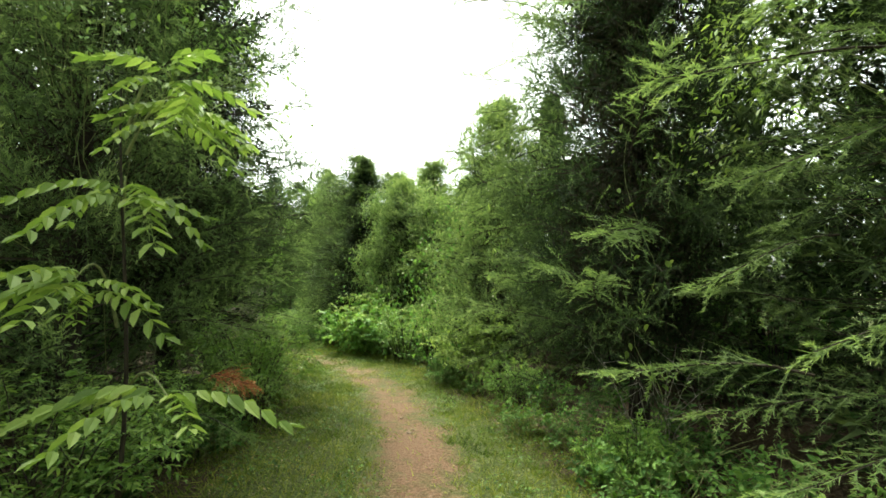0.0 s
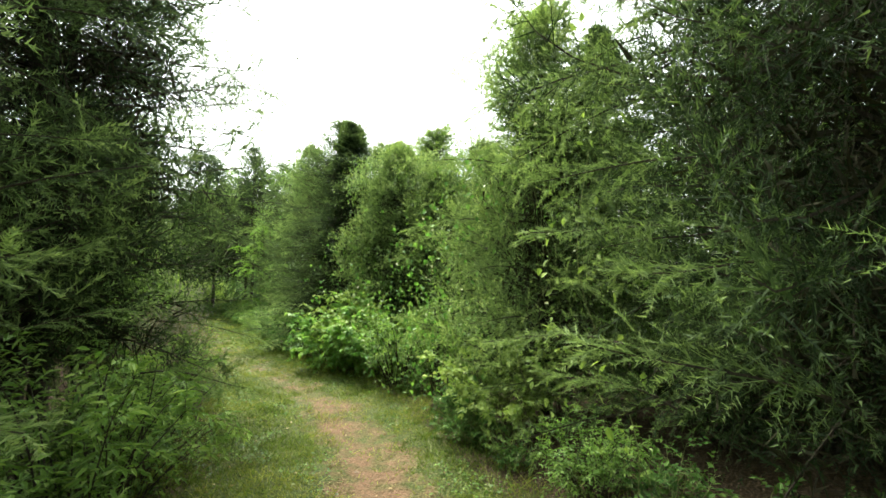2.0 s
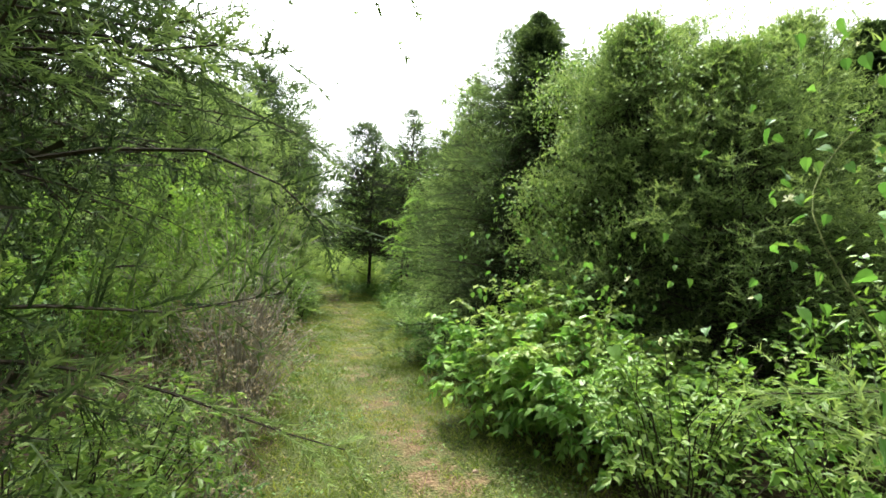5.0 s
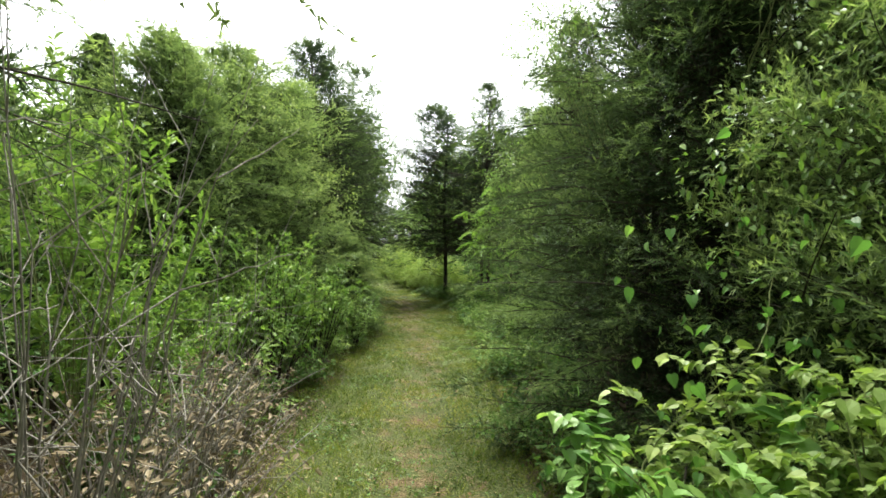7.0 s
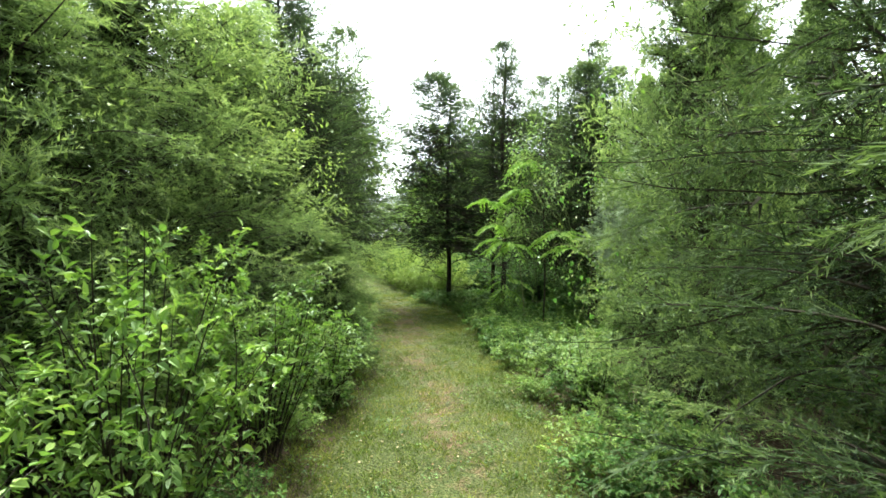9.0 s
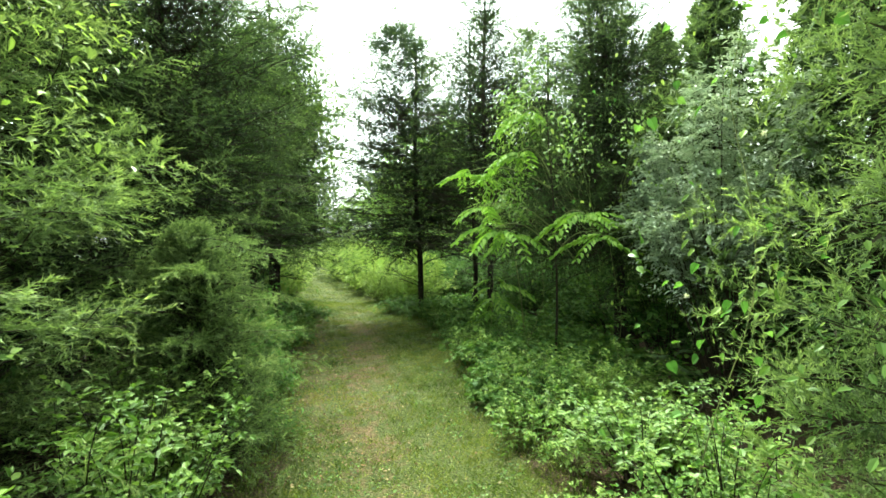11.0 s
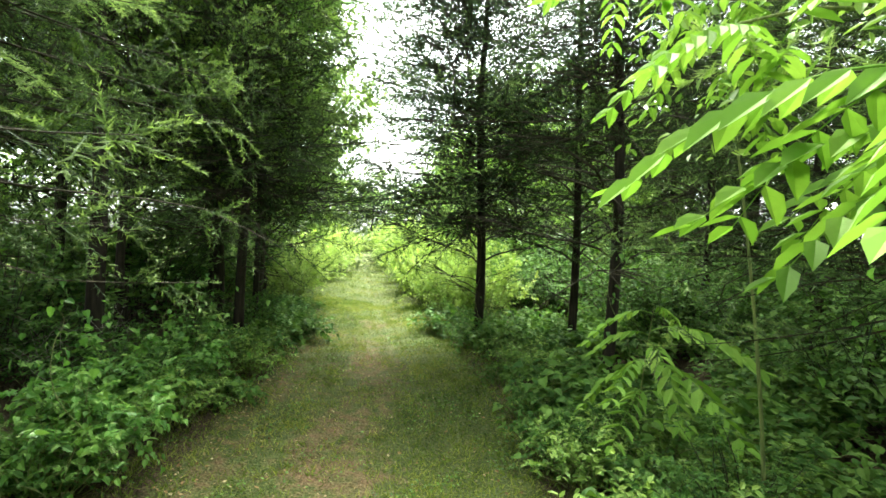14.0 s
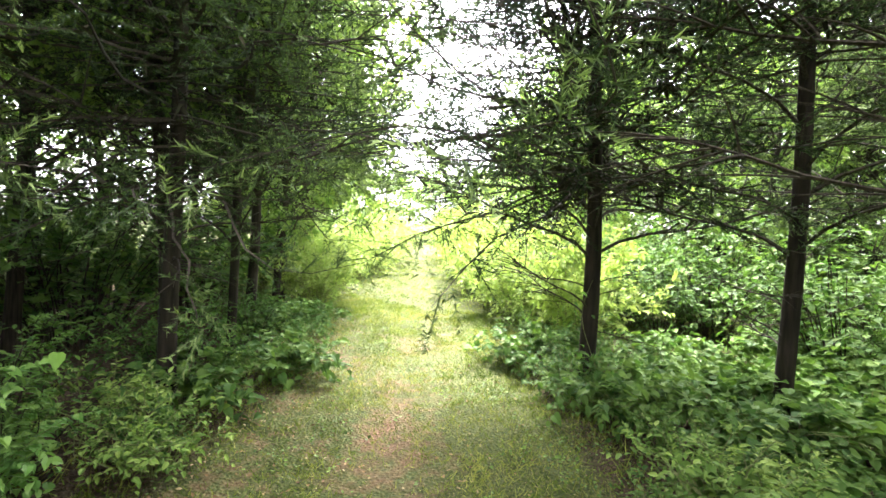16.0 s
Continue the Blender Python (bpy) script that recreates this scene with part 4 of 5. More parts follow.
# weeds along both rims
rng = np.random.default_rng(78)
for n in range(96):
    y = rng.uniform(1.5, 27.5)
    left = n % 2 == 0
    off = rng.uniform(0.05, 0.9)
    x = edge_x(LEFT, y) - off if left else edge_x(RIGHT, y) + off
    s = rng.uniform(0.6, 1.2) * (0.75 + 0.4 * off)
    pale = rng.uniform() < (0.25 if y < 9 else 0.45)
    shrub("weed_clump", "low clump of pale green leafy weeds" if pale else "low clump of dark green leafy weeds", "weeds", (WEEDS_PALE[n % 2] if pale else WEEDS[n % 3]),
          (float(x), float(y)), n * 47, (s, s, s), "rim weeds")
for n in range(30):
    y, x = rng.uniform(23.0, 28.5), rng.uniform(-6.3, -2.0)
    if x > edge_x(RIGHT, y) + 0.3:
        s = rng.uniform(1.0, 1.6)
        shrub("ground_cover", "dark glossy creeping ground cover of broad leaves", "ground cover", COVER[n % 2], (float(x), float(y)), n * 61, (s, s, s), "creeping cover")
for n, (x, y, s) in enumerate(((-11.9, 22.2, 0.9), (-12.8, 23.6, 1.1), (-12.5, 25.4, 0.9), (-13.7, 24.8, 1.1), (-2.6, 25.2, 1.0), (-1.6, 26.8, 1.1), (-3.2, 28.6, 0.9), (-1.0, 24.0, 1.1), (-3.9, 26.3, 0.55), (-3.3, 24.3, 0.6), (-4.7, 28.4, 0.55))):
    shrub("thicket", "dense dark leafy thicket behind the trailside trees", "shrub", THICKET[n % 2], (x, y), 37 * n, (s, s, s), "thickets")
for n in range(40):
    y = rng.uniform(18.5, 27)
    left = n % 3 == 0
    off = rng.uniform(0.1, 1.7)
    x = edge_x(LEFT, y) - off if left else edge_x(RIGHT, y) + off
    s = rng.uniform(0.8, 1.3)
    shrub("ground_cover", "dark glossy creeping ground cover of broad leaves", "ground cover", COVER[n % 2], (float(x), float(y)), n * 61, (s, s, s), "creeping cover")

for n, (x, y, s) in enumerate(((0.72, 2.5, 0.9), (1.0, 2.9, 1.0), (0.9, 3.5, 0.9), (0.95, 4.3, 0.8), (1.35, 2.3, 1.1), (1.5, 3.3, 1.1), (0.8, 1.9, 0.9), (1.5, 4.6, 1.0), (1.3, 5.4, 0.9))):
    shrub("weed_clump", "low clump of dark green leafy weeds", "weeds", WEEDS[n % 3], (x, y), 47 * n, (s, s, s), "rim weeds")
for n in range(16):
    y = 11.6 + 0.32 * n
    x, s = edge_x(RIGHT, y) + rng.uniform(0.1, 1.1), rng.uniform(0.7, 1.1)
    shrub("weed_clump", "low clump of dark green leafy weeds", "weeds", WEEDS[n % 3], (float(x), y), 47 * n, (s, s, s), "rim weeds")
for n, (x, y) in enumerate(((-6.75, 26.2), (-6.3, 26.7), (-6.9, 27.0), (-6.0, 26.2), (-5.6, 26.9), (-6.45, 25.6), (-7.0, 25.3))):
    shrub("ground_cover", "dark glossy creeping ground cover of broad leaves", "ground cover", COVER[n % 2], (x, y), n * 61, (1.2, 1.2, 1.3), "creeping cover")
for n in range(26):
    y = rng.uniform(20.0, 23.8)
    x = edge_x(RIGHT, y) + rng.uniform(0.5, 2.6)
    s = rng.uniform(0.9, 1.4)
    shrub("ground_cover", "dark glossy creeping ground cover of broad leaves", "ground cover", COVER[n % 2], (float(x), float(y)), n * 61, (s, s, s), "creeping cover")


# ---------------------------------------------------------------- saplings with compound leaves
def compound_leaf(seed, pairs=7, length=0.42, leaflet=0.10, hang=0.5, material=WALNUT):
    """A feathered leaf along +x: an arching rachis with hanging paired leaflets."""
    rng = np.random.default_rng(seed)
    s = np.linspace(0, 1, 9)
    arc = np.stack([s * length, 0.02 * np.sin(2 * s) * length, length * (0.26 * s - 1.0 * s * s)], 1)
    rv, rf, rt = tubes(arc[None], np.array([0.0028]), np.array([0.0012]), 4)
    p, d = [], []
    for i in range(pairs):
        q = 0.22 + 0.74 * i / (pairs - 1)
        c = np.array([np.interp(q, s, arc[:, a]) for a in range(3)])
        for side in (-1, 1):
            p.append(c)
            d.append((0.45 + rng.normal(0, 0.08), side * (0.9 + rng.normal(0, 0.08)), -hang + rng.normal(0, 0.12)))
    p.append(arc[-1])
    d.append((0.9, 0, -0.6))
    p, d = np.array(p), unit(np.array(d))
    size = leaflet * (0.75 + 0.45 * np.sin(np.linspace(0.3, 2.7, len(p)))) * rng.uniform(0.9, 1.1, len(p))
    lv, lf, lt = leaves(p, d, np.tile((0.0, 0.0, 1.0), (len(p), 1)), size, np.full(len(p), 0.45) + rng.normal(0, 0.12, len(p)), 0.8)
    v, f, t = stack([(rv, rf, rt), (lv, lf, lt)])
    return mesh_of("compound_leaf", v, f, material, t)


FEATHERS = [compound_leaf(s, 7 + s % 3, 0.40 + 0.05 * (s % 2), 0.100, 0.7 + 0.2 * (s % 3)) for s in range(5)]


HANGING = [compound_leaf(20 + s, 7, 0.44, 0.105, 0.75 + 0.2 * (s % 2), SHRUB_YELLOW) for s in range(4)]


def sapling(place, tall, lean, leaf_at, turn, label, grow=1.0, n=11, kit=FEATHERS):
    """lean: how far its top leans (x, y); leaf_at: lowest leaf as a fraction of its height."""
    ob = thing("sapling", label, "sapling", place, "compound-leaved saplings")
    s = np.linspace(0, 1, 9)
    path = np.stack([lean[0] * s ** 1.5, lean[1] * s ** 1.5, tall * s - 0.05 * (1 - s)], 1)
    v, f, _ = tubes(path[None], np.array([0.004 + 0.0028 * tall]), np.array([0.003]), 6)
    part("stem", mesh_of("stem", v, f, GREEN_STEM, smooth=True), ob)
    rng = np.random.default_rng(int(turn) + 3)
    for i in range(n):
        q = leaf_at + (1 - leaf_at) * min(1.0, round(4 * i / (n - 1)) / 4 + rng.uniform(-0.06, 0.06))
        c = [float(np.interp(q, s, path[:, a])) for a in range(3)]
        g = grow * rng.uniform(0.8, 1.25) * (1.0 if q < 0.9 else 0.75)
        part("compound_leaf", kit[i % len(kit)], ob, at=pose(*c, rng.uniform(-12, 12), -rng.uniform(-5, 30), turn + i * 137.5 + rng.uniform(-30, 30)) @ Matrix.Diagonal((g, g, g, 1)))
    return ob


PALE_SAPLING = "slender sapling with bright green feathered leaves and drooping leaflets"
sapling((-4.45, 21.7), 2.95, (-0.35, -0.1), 0.75, 30, PALE_SAPLING, 0.85, 14)
sapling((-5.1, 22.4), 1.15, (0.1, -0.1), 0.3, 200, "low sapling with broad oval leaflets in bright fans", 1.1, 14)


def branched_sapling(place, tall, tips, label, grow, seed, kit=FEATHERS):
    """A young tree whose side branches end in fans of feathered leaves; tips: (x, y, z, leaves) from its foot."""
    g = np.random.default_rng(seed)
    ob = thing("sapling", label, "sapling", place, "compound-leaved saplings")
    q = np.linspace(0, 1, 9)[:, None]
    v, f, _ = tubes((np.array((0.0, 0.0, tall)) * q + np.concatenate([0.05 * np.sin(4 * q), 0.04 * np.sin(5 * q + 1), -0.05 * (1 - q)], 1))[None], np.array([0.005 + 0.004 * tall]), np.array([0.004]), 7)
    part("stem", mesh_of("stem", v, f, TWIG, smooth=True), ob)
    for x, y, z, n in tips:
        foot = np.array((0.0, 0.0, min(z - 0.25, tall * 0.9)))
        run = np.array((x, y, z)) - foot
        v, f, _ = tubes((foot + run * q + np.array((0, 0, 0.18)) * np.sin(np.pi * q))[None], np.array([0.010]), np.array([0.004]), 5)
        branch = part("branch", mesh_of("branch", v, f, GREEN_STEM, smooth=True), ob)
        out = math.degrees(math.atan2(y, x))
        for i in range(n):
            c = foot + run * (1.0 - 0.045 * i)
            k = grow * g.uniform(0.75, 1.15)
            part("compound_leaf", kit[i % len(kit)], branch, at=pose(*[float(e) for e in c], g.uniform(-15, 15), -g.uniform(0, 32), out + ((i * 67) % 260) - 130 + g.uniform(-12, 12)) @ Matrix.Diagonal((k, k, k, 1)))
    return ob


branched_sapling((-4.0, 20.75), 3.5, ((-1.2, 0.05, 2.6, 6), (-0.6, -0.95, 1.82, 10), (0.4, -0.85, 1.95, 8), (-0.35, -0.4, 2.75, 6), (-0.3, -0.1, 3.3, 8), (-0.85, -0.5, 2.1, 5), (0.6, -1.0, 1.7, 5)),
                 PALE_SAPLING, 0.95, 5)
branched_sapling((-1.98, 2.92), 2.45, ((0.36, -0.05, 2.3, 9), (0.2, 0.05, 2.5, 6), (0.03, -0.06, 1.85, 8), (-0.05, -0.3, 1.38, 9), (0.5, -0.62, 0.88, 5)), PALE_SAPLING, 0.9, 8, HANGING)


# ---------------------------------------------------------------- climbing vines, each leaf on its own
def single_leaf(name, shape, faces, material, tone, size):
    v, f, t = leaves(np.zeros((1, 3)), np.array([(1.0, 0, -0.25)]), np.array([(0, 0, 1.0)]), np.array([size]), np.array([tone]), 1.0, shape, faces)
    return mesh_of(name, v, f, material, t)


VINE_LEAVES = [single_leaf("vine_leaf", HEART, HEART_FACES, VINE, 0.25 + 0.15 * i, 0.066) for i in range(4)]
YELLOW_LEAVES = [single_leaf("vine_leaf", LEAF, LEAF_FACES, SHRUB_YELLOW, 0.3 + 0.15 * i, 0.06) for i in range(3)]


def flower_mesh(seed):
    """A honeysuckle-like tuft of slender white petals."""
    rng = np.random.default_rng(seed)
    d = unit(rng.normal(size=(14, 3)) + np.array((0, 0, 0.6)))
    v, f, t = leaves(np.zeros((14, 3)), d, unit(rng.normal(size=(14, 3))), rng.uniform(0.012, 0.022, 14), rng.uniform(0.2, 0.9, 14), 0.5)
    return mesh_of("flower", v, f, PETAL, t)


FLOWERS = [flower_mesh(s) for s in range(2)]


def climbing_vine(base, knots, count, leaf_set, seed, label, spread=0.12, grow=1.0, flowers=0):
    """A vine whose stem runs through knots (relative to base), with leaves strung along it."""
    rng = np.random.default_rng(seed)
    ob = thing("climbing_vine", label, "vine", base, "vines")
    k = np.array([(0, 0, -0.03), *knots], float)
    q = np.linspace(0, len(k) - 1, 26)
    path = np.stack([np.interp(q, np.arange(len(k)), k[:, a]) for a in range(3)], 1)
    path += np.stack([0.09 * np.sin(3.2 * q + seed), 0.09 * np.cos(3.9 * q + seed), 0 * q], 1)
    v, f, _ = tubes(path[None], np.array([0.0035]), np.array([0.0015]), 5)
    part("stem", mesh_of("stem", v, f, GREEN_STEM, smooth=True), ob)
    for i in range(count + flowers):
        j = rng.uniform(3, 25)
        p = [float(np.interp(j, np.arange(26), path[:, a])) + rng.normal(0, spread) for a in range(3)]
        g = grow * rng.uniform(0.6, 1.3)
        m = pose(*p, rng.uniform(-60, 60), rng.uniform(0, 75), rng.uniform(0, 360)) @ Matrix.Diagonal((g, g, g, 1))
        if i < count:
            part("vine_leaf", leaf_set[i % len(leaf_set)], ob, at=m)
        else:
            part("flower", FLOWERS[i % 2], ob, "white and cream tubular blossom", at=m)
    return ob



def vine_drape(place, reach, low, high, facing, arc, clumps, per, size, leaf, seed, label, flowers=0):
    """Vine leaves in hanging clumps over the outside of a tree that stands at place (facing and arc in degrees from +x)."""
    g = np.random.default_rng(seed)
    ob = thing("climbing_vine", label, "vine", place, "vines")
    q = np.linspace(0, 1, 7)[None, :, None]
    a = np.radians(facing + g.uniform(-arc, arc, clumps))
    z = g.uniform(low, high, clumps)
    r = reach * np.clip(1.08 - 0.55 * ((z - low) / (high - low + 0.01)) ** 2, 0.3, 1.1) * g.uniform(0.85, 1.05, clumps)
    tip = np.stack([r * np.cos(a), r * np.sin(a), z], 1)
    foot = np.stack([0.3 * r * np.cos(a), 0.3 * r * np.sin(a), 0.6 * z], 1)
    foot[0] = (0.2, 0, -0.03)
    v, f, _ = tubes(foot[:, None] + (tip - foot)[:, None] * q + g.normal(0, 0.03, (clumps, 7, 3)), np.full(clumps, 0.004), np.full(clumps, 0.0018), 4)
    part("stem", mesh_of("stem", v, f, GREEN_STEM), ob)
    k = np.repeat(np.arange(clumps), per)
    w = g.uniform(0, 1, len(k))
    grow = g.uniform(0.6, 1.35, clumps)[k]
    p = tip[k] + g.normal(0, 1, (len(k), 3)) * np.array((0.13, 0.13, 0.08)) * grow[:, None] + np.array((0, 0, -0.38)) * (w ** 1.5 * grow)[:, None]
    away = unit(tip[k] * np.array((1, 1, 0)) + 1e-6)
    d = unit(away * 0.5 + np.array((0, 0, -0.55)) + g.normal(0, 0.5, (len(k), 3)))
    lv, lf, lt = leaves(p, d, unit(away * 0.6 + np.array((0, 0, 1.0)) + g.normal(0, 0.35, (len(k), 3))), size * g.uniform(0.55, 1.25, len(k)),
                        0.30 + 0.28 * g.uniform(size=clumps)[k] + 0.15 * (1 - w) + g.normal(0, 0.07, len(k)), 0.95)
    tagged(part("leafage", mesh_of("leafage", lv, lf, leaf, lt), ob), kind="stuff")
    for i in range(flowers):
        j = int(g.integers(0, clumps))
        part("flower", FLOWERS[i % 2], ob, "white and cream tubular blossom", at=pose(*[float(e) for e in tip[j] * np.array((1.06, 1.06, 1)) + g.normal(0, 0.14, 3)], g.uniform(-50, 50), 0, g.uniform(0, 360)) @ Matrix.Diagonal((0.9, 0.9, 0.9, 1)))
    return ob


DRAPE = "leafy light green vine draped over the outer boughs of a cedar"
vine_drape((-0.83, 12.95), 1.6, 1.5, 4.0, 290, 28, 34, 70, 0.042, SHRUB, 1, DRAPE)
vine_drape((-1.35, 14.3), 1.5, 2.8, 4.4, 215, 60, 22, 50, 0.038, SHRUB, 2, DRAPE)
vine_drape((0.1, 12.4), 1.4, 1.4, 4.0, 265, 60, 34, 64, 0.042, SHRUB, 3, DRAPE)
vine_drape((0.5, 11.4), 1.1, 2.6, 3.6, 250, 50, 14, 50, 0.036, SHRUB, 4, DRAPE)
vine_drape((1.3, 7.5), 1.35, 0.6, 3.2, 200, 70, 24, 50, 0.036, SHRUB, 5, "yellow-green flowering vine draped over a young cedar", 26)
vine_drape((-3.15, 4.7), 1.5, 2.6, 4.8, 310, 60, 34, 40, 0.055, SHRUB, 6, DRAPE)
vine_drape((2.75, 1.9), 1.6, 2.2, 4.2, 165, 60, 26, 50, 0.045, SHRUB_YELLOW, 7, DRAPE)
vine_drape((-3.3, 21.4), 1.6, 2.1, 4.3, 235, 75, 30, 44, 0.060, SHRUB, 8, DRAPE)
vine_drape((-7.4, 15.0), 1.9, 2.2, 4.2, 320, 70, 24, 40, 0.045, SHRUB_YELLOW, 9, DRAPE)
vine_drape((-2.0, 16.6), 1.2, 1.2, 3.4, 215, 70, 12, 44, 0.04, SHRUB, 10, DRAPE)

HEART_VINE = "climbing vine with broad heart-shaped green leaves over a cedar"
STRING_VINE = "thin hanging vine with small yellow-green leaves"
climbing_vine((-1.05, 10.9), [(-0.35, -0.1, 0.6), (-0.2, 0.1, 1.1), (0.2, 0.2, 1.5), (0.6, 0.0, 1.2)], 190, VINE_LEAVES, 1, HEART_VINE, 0.24, 0.68)
climbing_vine((-0.55, 10.2), [(-0.2, -0.3, 0.5), (0.1, -0.2, 1.0), (0.5, 0.1, 1.3)], 150, VINE_LEAVES, 2, HEART_VINE, 0.24, 0.7)
climbing_vine((0.55, 7.2), [(-0.35, -0.1, 0.6), (-0.45, 0.1, 1.2), (-0.2, 0.0, 1.9), (0.2, 0.0, 2.3)], 190, VINE_LEAVES, 3, "flowering vine with pale round leaves over a young cedar", 0.2, 0.68, 16)
climbing_vine((0.45, 8.1), [(-0.4, 0.0, 0.7), (-0.5, -0.2, 1.5), (-0.2, 0.1, 2.1)], 130, VINE_LEAVES, 4, "flowering vine with pale round leaves over a young cedar", 0.22, 0.65, 10)
climbing_vine((1.3, 3.4), [(0.0, 0.1, 0.5), (0.1, 0.15, 1.0), (-0.05, 0.1, 1.6), (0.1, 0.2, 2.6)], 34, YELLOW_LEAVES, 5, STRING_VINE, 0.05)
climbing_vine((0.75, 6.1), [(-0.1, 0.1, 0.6), (0.0, 0.0, 1.2), (0.1, 0.2, 1.9)], 34, YELLOW_LEAVES, 6, STRING_VINE, 0.07)
climbing_vine((0.9, 5.2), [(0.0, 0.1, 1.0), (-0.2, 0.1, 2.2), (-0.1, 0.2, 3.4)], 46, YELLOW_LEAVES, 7, STRING_VINE, 0.14)
climbing_vine((-3.2, 16.4), [(0.0, 0.2, 1.0), (0.2, 0.3, 2.2), (0.5, 0.3, 3.2)], 70, VINE_LEAVES, 10, HEART_VINE, 0.22, 0.7, 8)
climbing_vine((-4.4, 20.6), [(0.2, 0.1, 1.0), (0.3, 0.1, 2.2), (0.5, 0.0, 3.2), (0.9, -0.2, 3.4)], 90, VINE_LEAVES, 11, HEART_VINE, 0.3, 0.6)
climbing_vine((-3.4, 20.2), [(0.1, 0.1, 1.0), (0.2, 0.1, 2.2), (0.3, 0.0, 3.2)], 200, YELLOW_LEAVES, 12, "leafy yellow-green vine hanging in a dark cedar", 0.42, 0.85)
climbing_vine((-9.0, 21.9), [(0.1, -0.1, 0.4), (0.1, -0.1, 0.8), (0.3, 0.1, 1.0), (0.45, 0.0, 0.7)], 90, VINE_LEAVES, 15, "arching vine with broad dark green leaves under the cedars", 0.2, 0.7)
climbing_vine((-7.9, 20.6), [(0.0, -0.1, 0.4), (-0.2, -0.1, 0.9), (-0.5, 0.1, 1.1)], 110, VINE_LEAVES, 16, "arching vine with broad dark green leaves under the cedars", 0.2, 0.7)
climbing_vine((-6.6, 18.5), [(-0.1, 0.0, 0.4), (-0.3, 0.1, 0.8), (-0.7, 0.2, 0.9)], 60, VINE_LEAVES, 17, HEART_VINE, 0.2, 1.0)
climbing_vine((-5.3, 24.0), [(0.02, -0.05, 0.6), (-0.05, -0.12, 1.2), (0.05, -0.12, 1.7)], 34, VINE_LEAVES, 18, "small-leaved vine climbing a bare cedar trunk", 0.10, 0.8)
climbing_vine((-7.3, 25.5), [(0.0, 0.08, 0.5), (-0.03, 0.06, 1.0)], 22, VINE_LEAVES, 19, "small-leaved vine climbing a bare cedar trunk", 0.10, 0.7)


# ---------------------------------------------------------------- dead wood, dry stalks, litter
def dead_bush(place, seed, stems, tall, wide, material, label, thick=0.006):
    rng = np.random.default_rng(seed)
    ob = thing("dead_bush", label, "dead bush", place, "dead bushes")
    for i in range(stems):
        a, r = rng.uniform(0, 6.28), wide * rng.uniform(0.2, 1)
        h = tall * rng.uniform(0.5, 1)
        s = np.linspace(0, 1, 8)[:, None]
        main = np.array((0.15 * r * math.cos(a), 0.15 * r * math.sin(a), -0.04)) + np.array((r * math.cos(a), r * math.sin(a), h)) * np.concatenate([s ** 1.6, s ** 1.6, s], 1)
        main += np.concatenate([rng.normal(0, 0.015, (8, 2)), np.zeros((8, 1))], 1)
        paths = [main]
        for _ in range(5):
            j = rng.integers(3, 7)
            d = unit(rng.normal(size=3) + np.array((0, 0, 0.4))) * rng.uniform(0.15, 0.5)
            paths.append(main[j] + d * s + rng.normal(0, 0.006, (8, 3)) * s)
        v, f, _ = tubes(np.stack(paths), np.array([thick] + [thick * 0.45] * 5), np.full(6, thick * 0.22), 5)
        part("stem", mesh_of("stem", v, f, material, smooth=True), ob)
    return ob


dead_bush((-3.05, 9.85), 1, 24, 2.3, 0.75, GREY_WOOD, "bare grey dead bush with thin crossing stems")
dead_bush((-3.5, 10.7), 2, 20, 1.9, 0.65, GREY_WOOD, "bare grey dead bush with thin crossing stems", 0.005)
dead_bush((-4.6, 12.2), 3, 9, 1.2, 0.5, GREY_WOOD, "bare grey dead bush with thin crossing stems", 0.004)
dead_bush((1.35, 3.5), 4, 9, 1.0, 0.5, GREY_WOOD, "dry grey twigs sprouting under a dark cedar", 0.004)
dead_bush((-9.6, 21.4), 5, 8, 0.9, 0.6, GREY_WOOD, "dry grey twigs sprouting under a dark cedar", 0.004)
for n in range(7):
    y = 9.3 + 0.75 * n
    dead_bush((float(edge_x(LEFT, y)) - 0.25 - 0.15 * (n % 3), y), 20 + n, 10, 0.5, 0.35, DRY, "dry brown stalks at the trail's rim", 0.003)

rng = np.random.default_rng(91)
spray = [bough_mesh(40 + s, 0.5) for s in range(2)]
for mesh, _ in spray:
    mesh.materials[0] = CEDAR_DEAD
dead_spray = thing("dead_cedar_spray", "orange-brown dead cedar spray caught in a dark bush", "dead branch", (-1.62, 3.2, 0.80), scale=(0.55, 0.55, 0.55))
part("needle_spray", spray[0][0], dead_spray, at=pose(0, 0, 0, 0, -8, -15))
part("needle_spray", spray[1][0], dead_spray, at=pose(0, 0, 0.02, 20, 5, 15))
part("twig", spray[0][1], dead_spray, at=pose(0, 0, 0, 0, -8, -15))


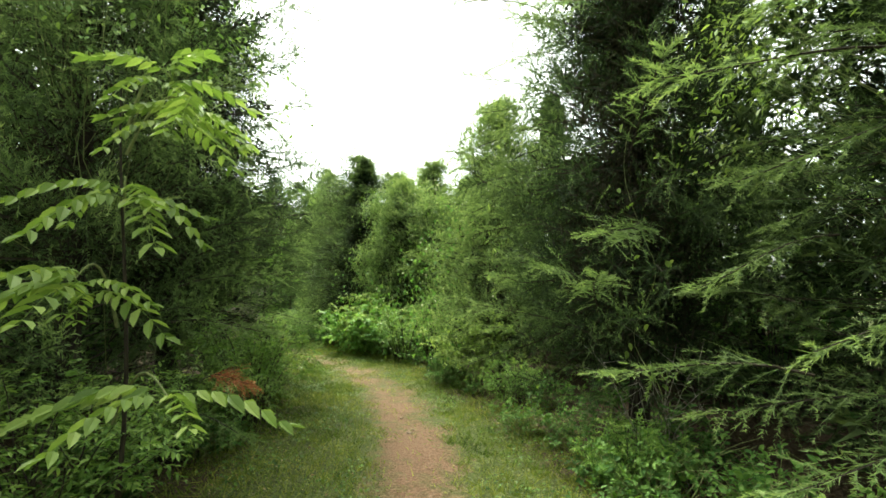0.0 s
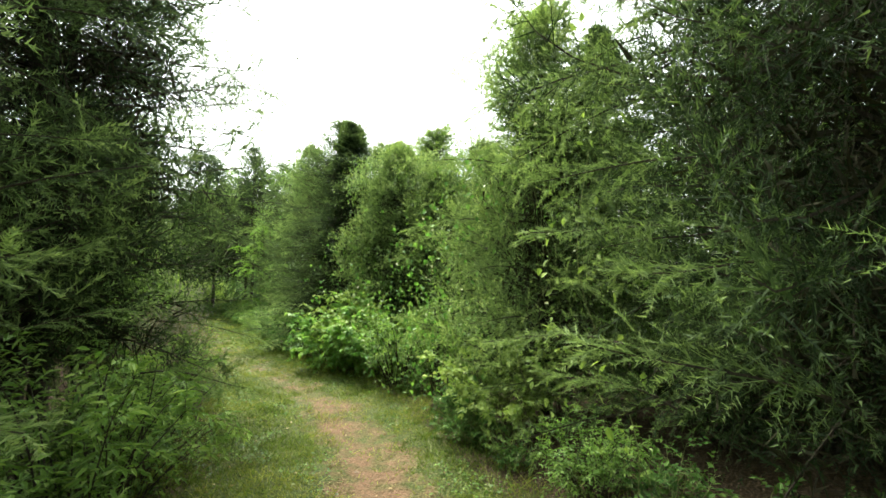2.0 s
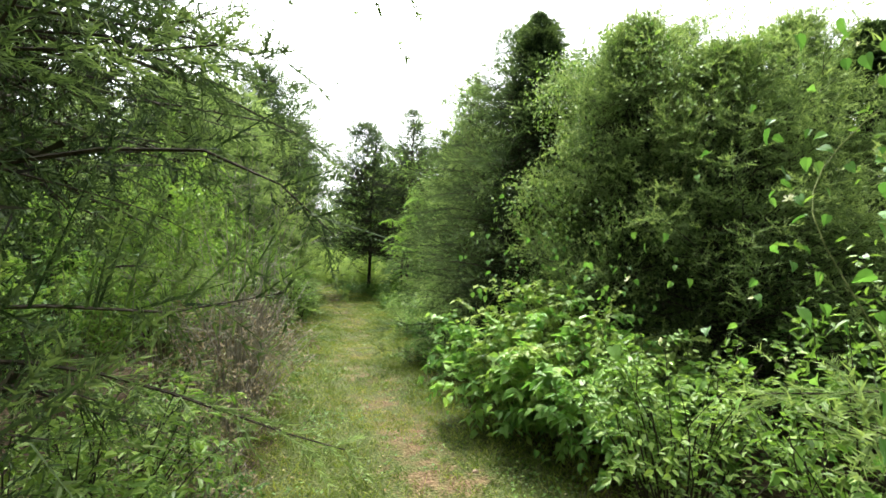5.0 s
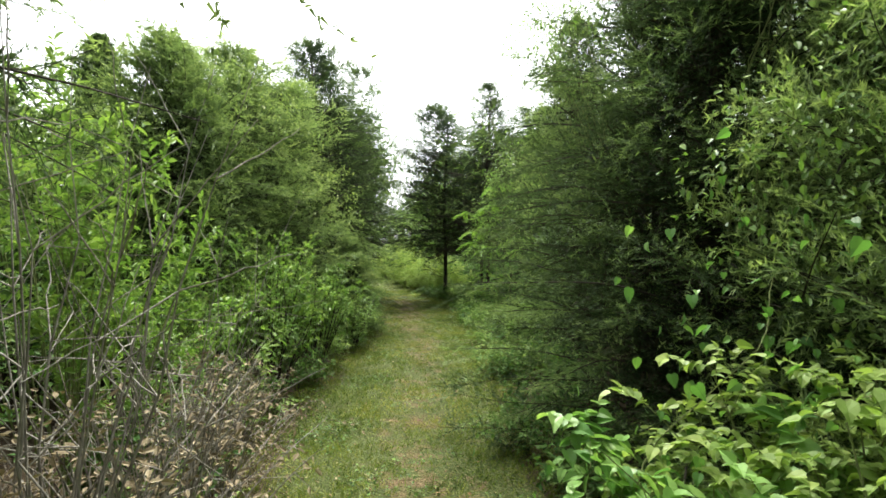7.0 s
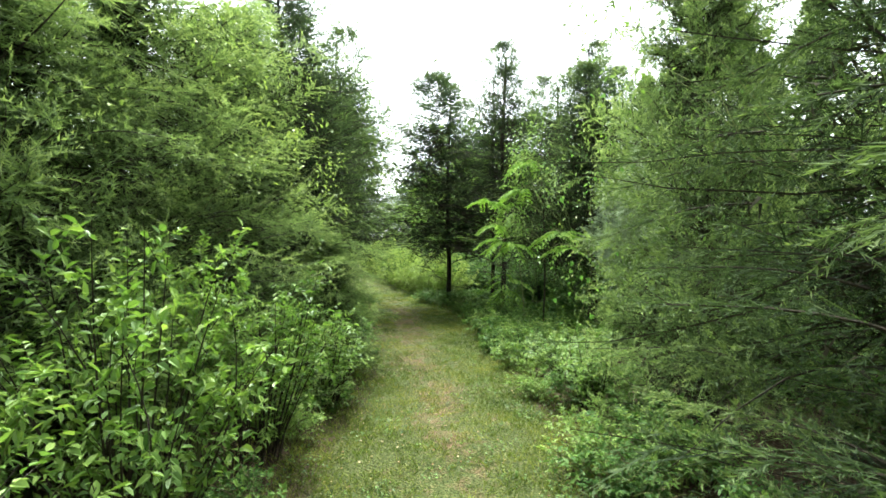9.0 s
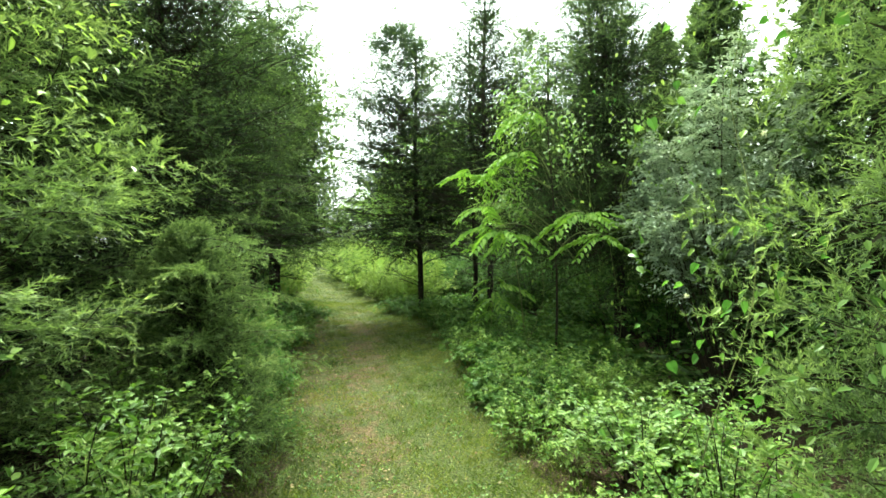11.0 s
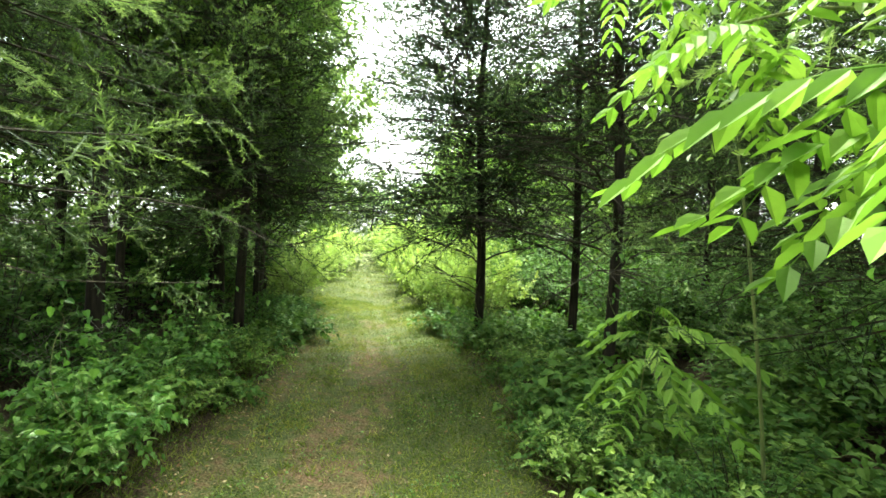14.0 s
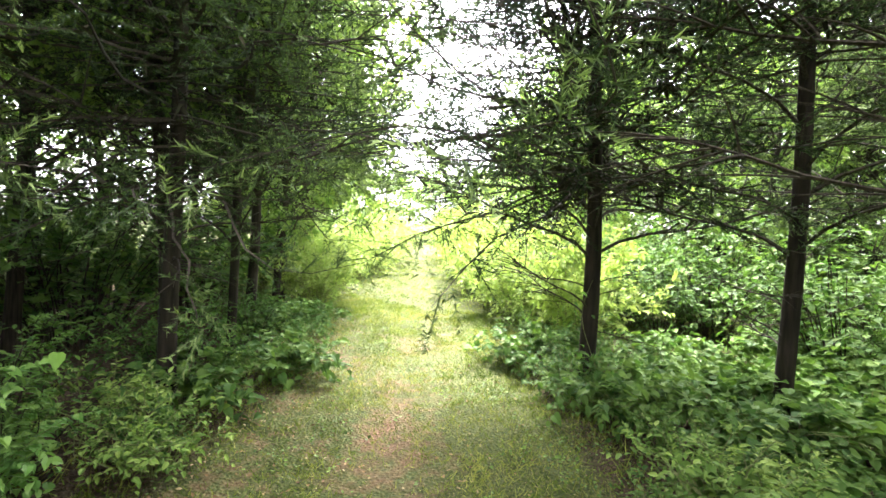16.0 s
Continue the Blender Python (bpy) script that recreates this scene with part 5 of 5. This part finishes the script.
def litter():
    """Fallen leaves and bark scraps on the trail, thickest along its left rim under the big trees."""
    g = np.random.default_rng(92)
    k = 5200
    y = g.uniform(2.5, 27, k)
    le, ri = edge_x(LEFT, y), edge_x(RIGHT, y)
    x = np.where(g.uniform(size=k) < 0.5, le + g.exponential(0.35, k), g.uniform(le, ri))
    keep = (x < ri) & (g.uniform(size=k) < np.interp(y, [0, 15, 18, 27], [0.25, 0.3, 1, 1]))
    x, y = x[keep], y[keep]
    p = np.stack([x, y, height(x, y) + 0.012], 1)
    d = unit(np.stack([g.normal(size=len(x)), g.normal(size=len(x)), g.normal(0, 0.2, len(x))], 1))
    v, f, t = leaves(p, d, unit(np.array((0, 0, 1.0)) + g.normal(0, 0.3, p.shape)), g.uniform(0.010, 0.035, len(x)), g.uniform(0, 1, len(x)) ** 1.5, 1.1)
    tagged(new("leaf_litter", mesh_of("leaf_litter", v, f, LITTER, t)), "scattered dry brown and pale fallen leaves on the trail", "leaf litter", kind="stuff")


LITTER = leaf_material("dry_fallen_leaves", (0.10, 0.055, 0.03), (0.30, 0.19, 0.09), (0.50, 0.42, 0.26), 0.8, 0.1)
litter()


def stone(x, y, size, seed):
    g = np.random.default_rng(seed)
    bm = bmesh.new()
    bmesh.ops.create_icosphere(bm, subdivisions=2, radius=size)
    for vert in bm.verts:
        vert.co *= 1 + 0.22 * noise.noise(vert.co * (1.6 / size) + Vector((seed, 0, 0)))
        vert.co.z *= 0.6
    me = bpy.data.meshes.new("stone")
    bm.to_mesh(me)
    bm.free()
    me.materials.append(STONE)
    ob = tagged(new("stone", me), "small brown stone half sunk in the trail", "stone", "trail stones")
    ob.location = (x, y, float(height(np.float64(x), np.float64(y))) + size * 0.12)
    ob.rotation_euler = (0, 0, g.uniform(0, 6))


STONE = bark_material("brown_stone", (0.10, 0.065, 0.045), (0.30, 0.22, 0.16), 1.0, 0.2)
for n, (x, y, size) in enumerate(((-0.32, 4.77, 0.03), (-0.27, 4.9, 0.022), (-0.55, 6.4, 0.02), (-0.2, 5.65, 0.018), (-0.35, 5.45, 0.016), (-1.2, 9.75, 0.02), (-4.0, 14.2, 0.022), (-0.62, 3.9, 0.018))):
    stone(x, y, size, n)


def low_weeds():
    """Small round weed leaves scattered in patches through the grass."""
    g = np.random.default_rng(95)
    k = 52000
    y = g.uniform(1.5, 28, k)
    le, ri = edge_x(LEFT, y), edge_x(RIGHT, y)
    x = g.uniform(le - 0.3, ri + 0.3)
    _, bare = trail_masks(x, y)
    patch = np.sin(4.3 * x + 1.2 * y) * np.sin(3.1 * y - 2 * x + 2) + 0.6 * np.sin(11 * x) * np.sin(9 * y + 1)
    keep = (patch > 0.2) & (g.uniform(size=k) > 1.4 * bare)
    x, y = x[keep], y[keep]
    p = np.stack([x, y, height(x, y) + g.uniform(0.01, 0.05, len(x))], 1)
    d = unit(np.stack([g.normal(size=len(x)), g.normal(size=len(x)), g.normal(0.1, 0.3, len(x))], 1))
    v, f, t = leaves(p, d, unit(np.array((0, 0, 1.0)) + g.normal(0, 0.3, p.shape)), g.uniform(0.012, 0.032, len(x)), g.uniform(0.05, 0.5, len(x)), 1.3, DIAMOND, DIAMOND_FACES)
    tagged(new("low_weeds", mesh_of("low_weeds", v, f, SHRUB, t)), "patches of tiny round weed leaves in the grass", "weeds", kind="stuff")


low_weeds()
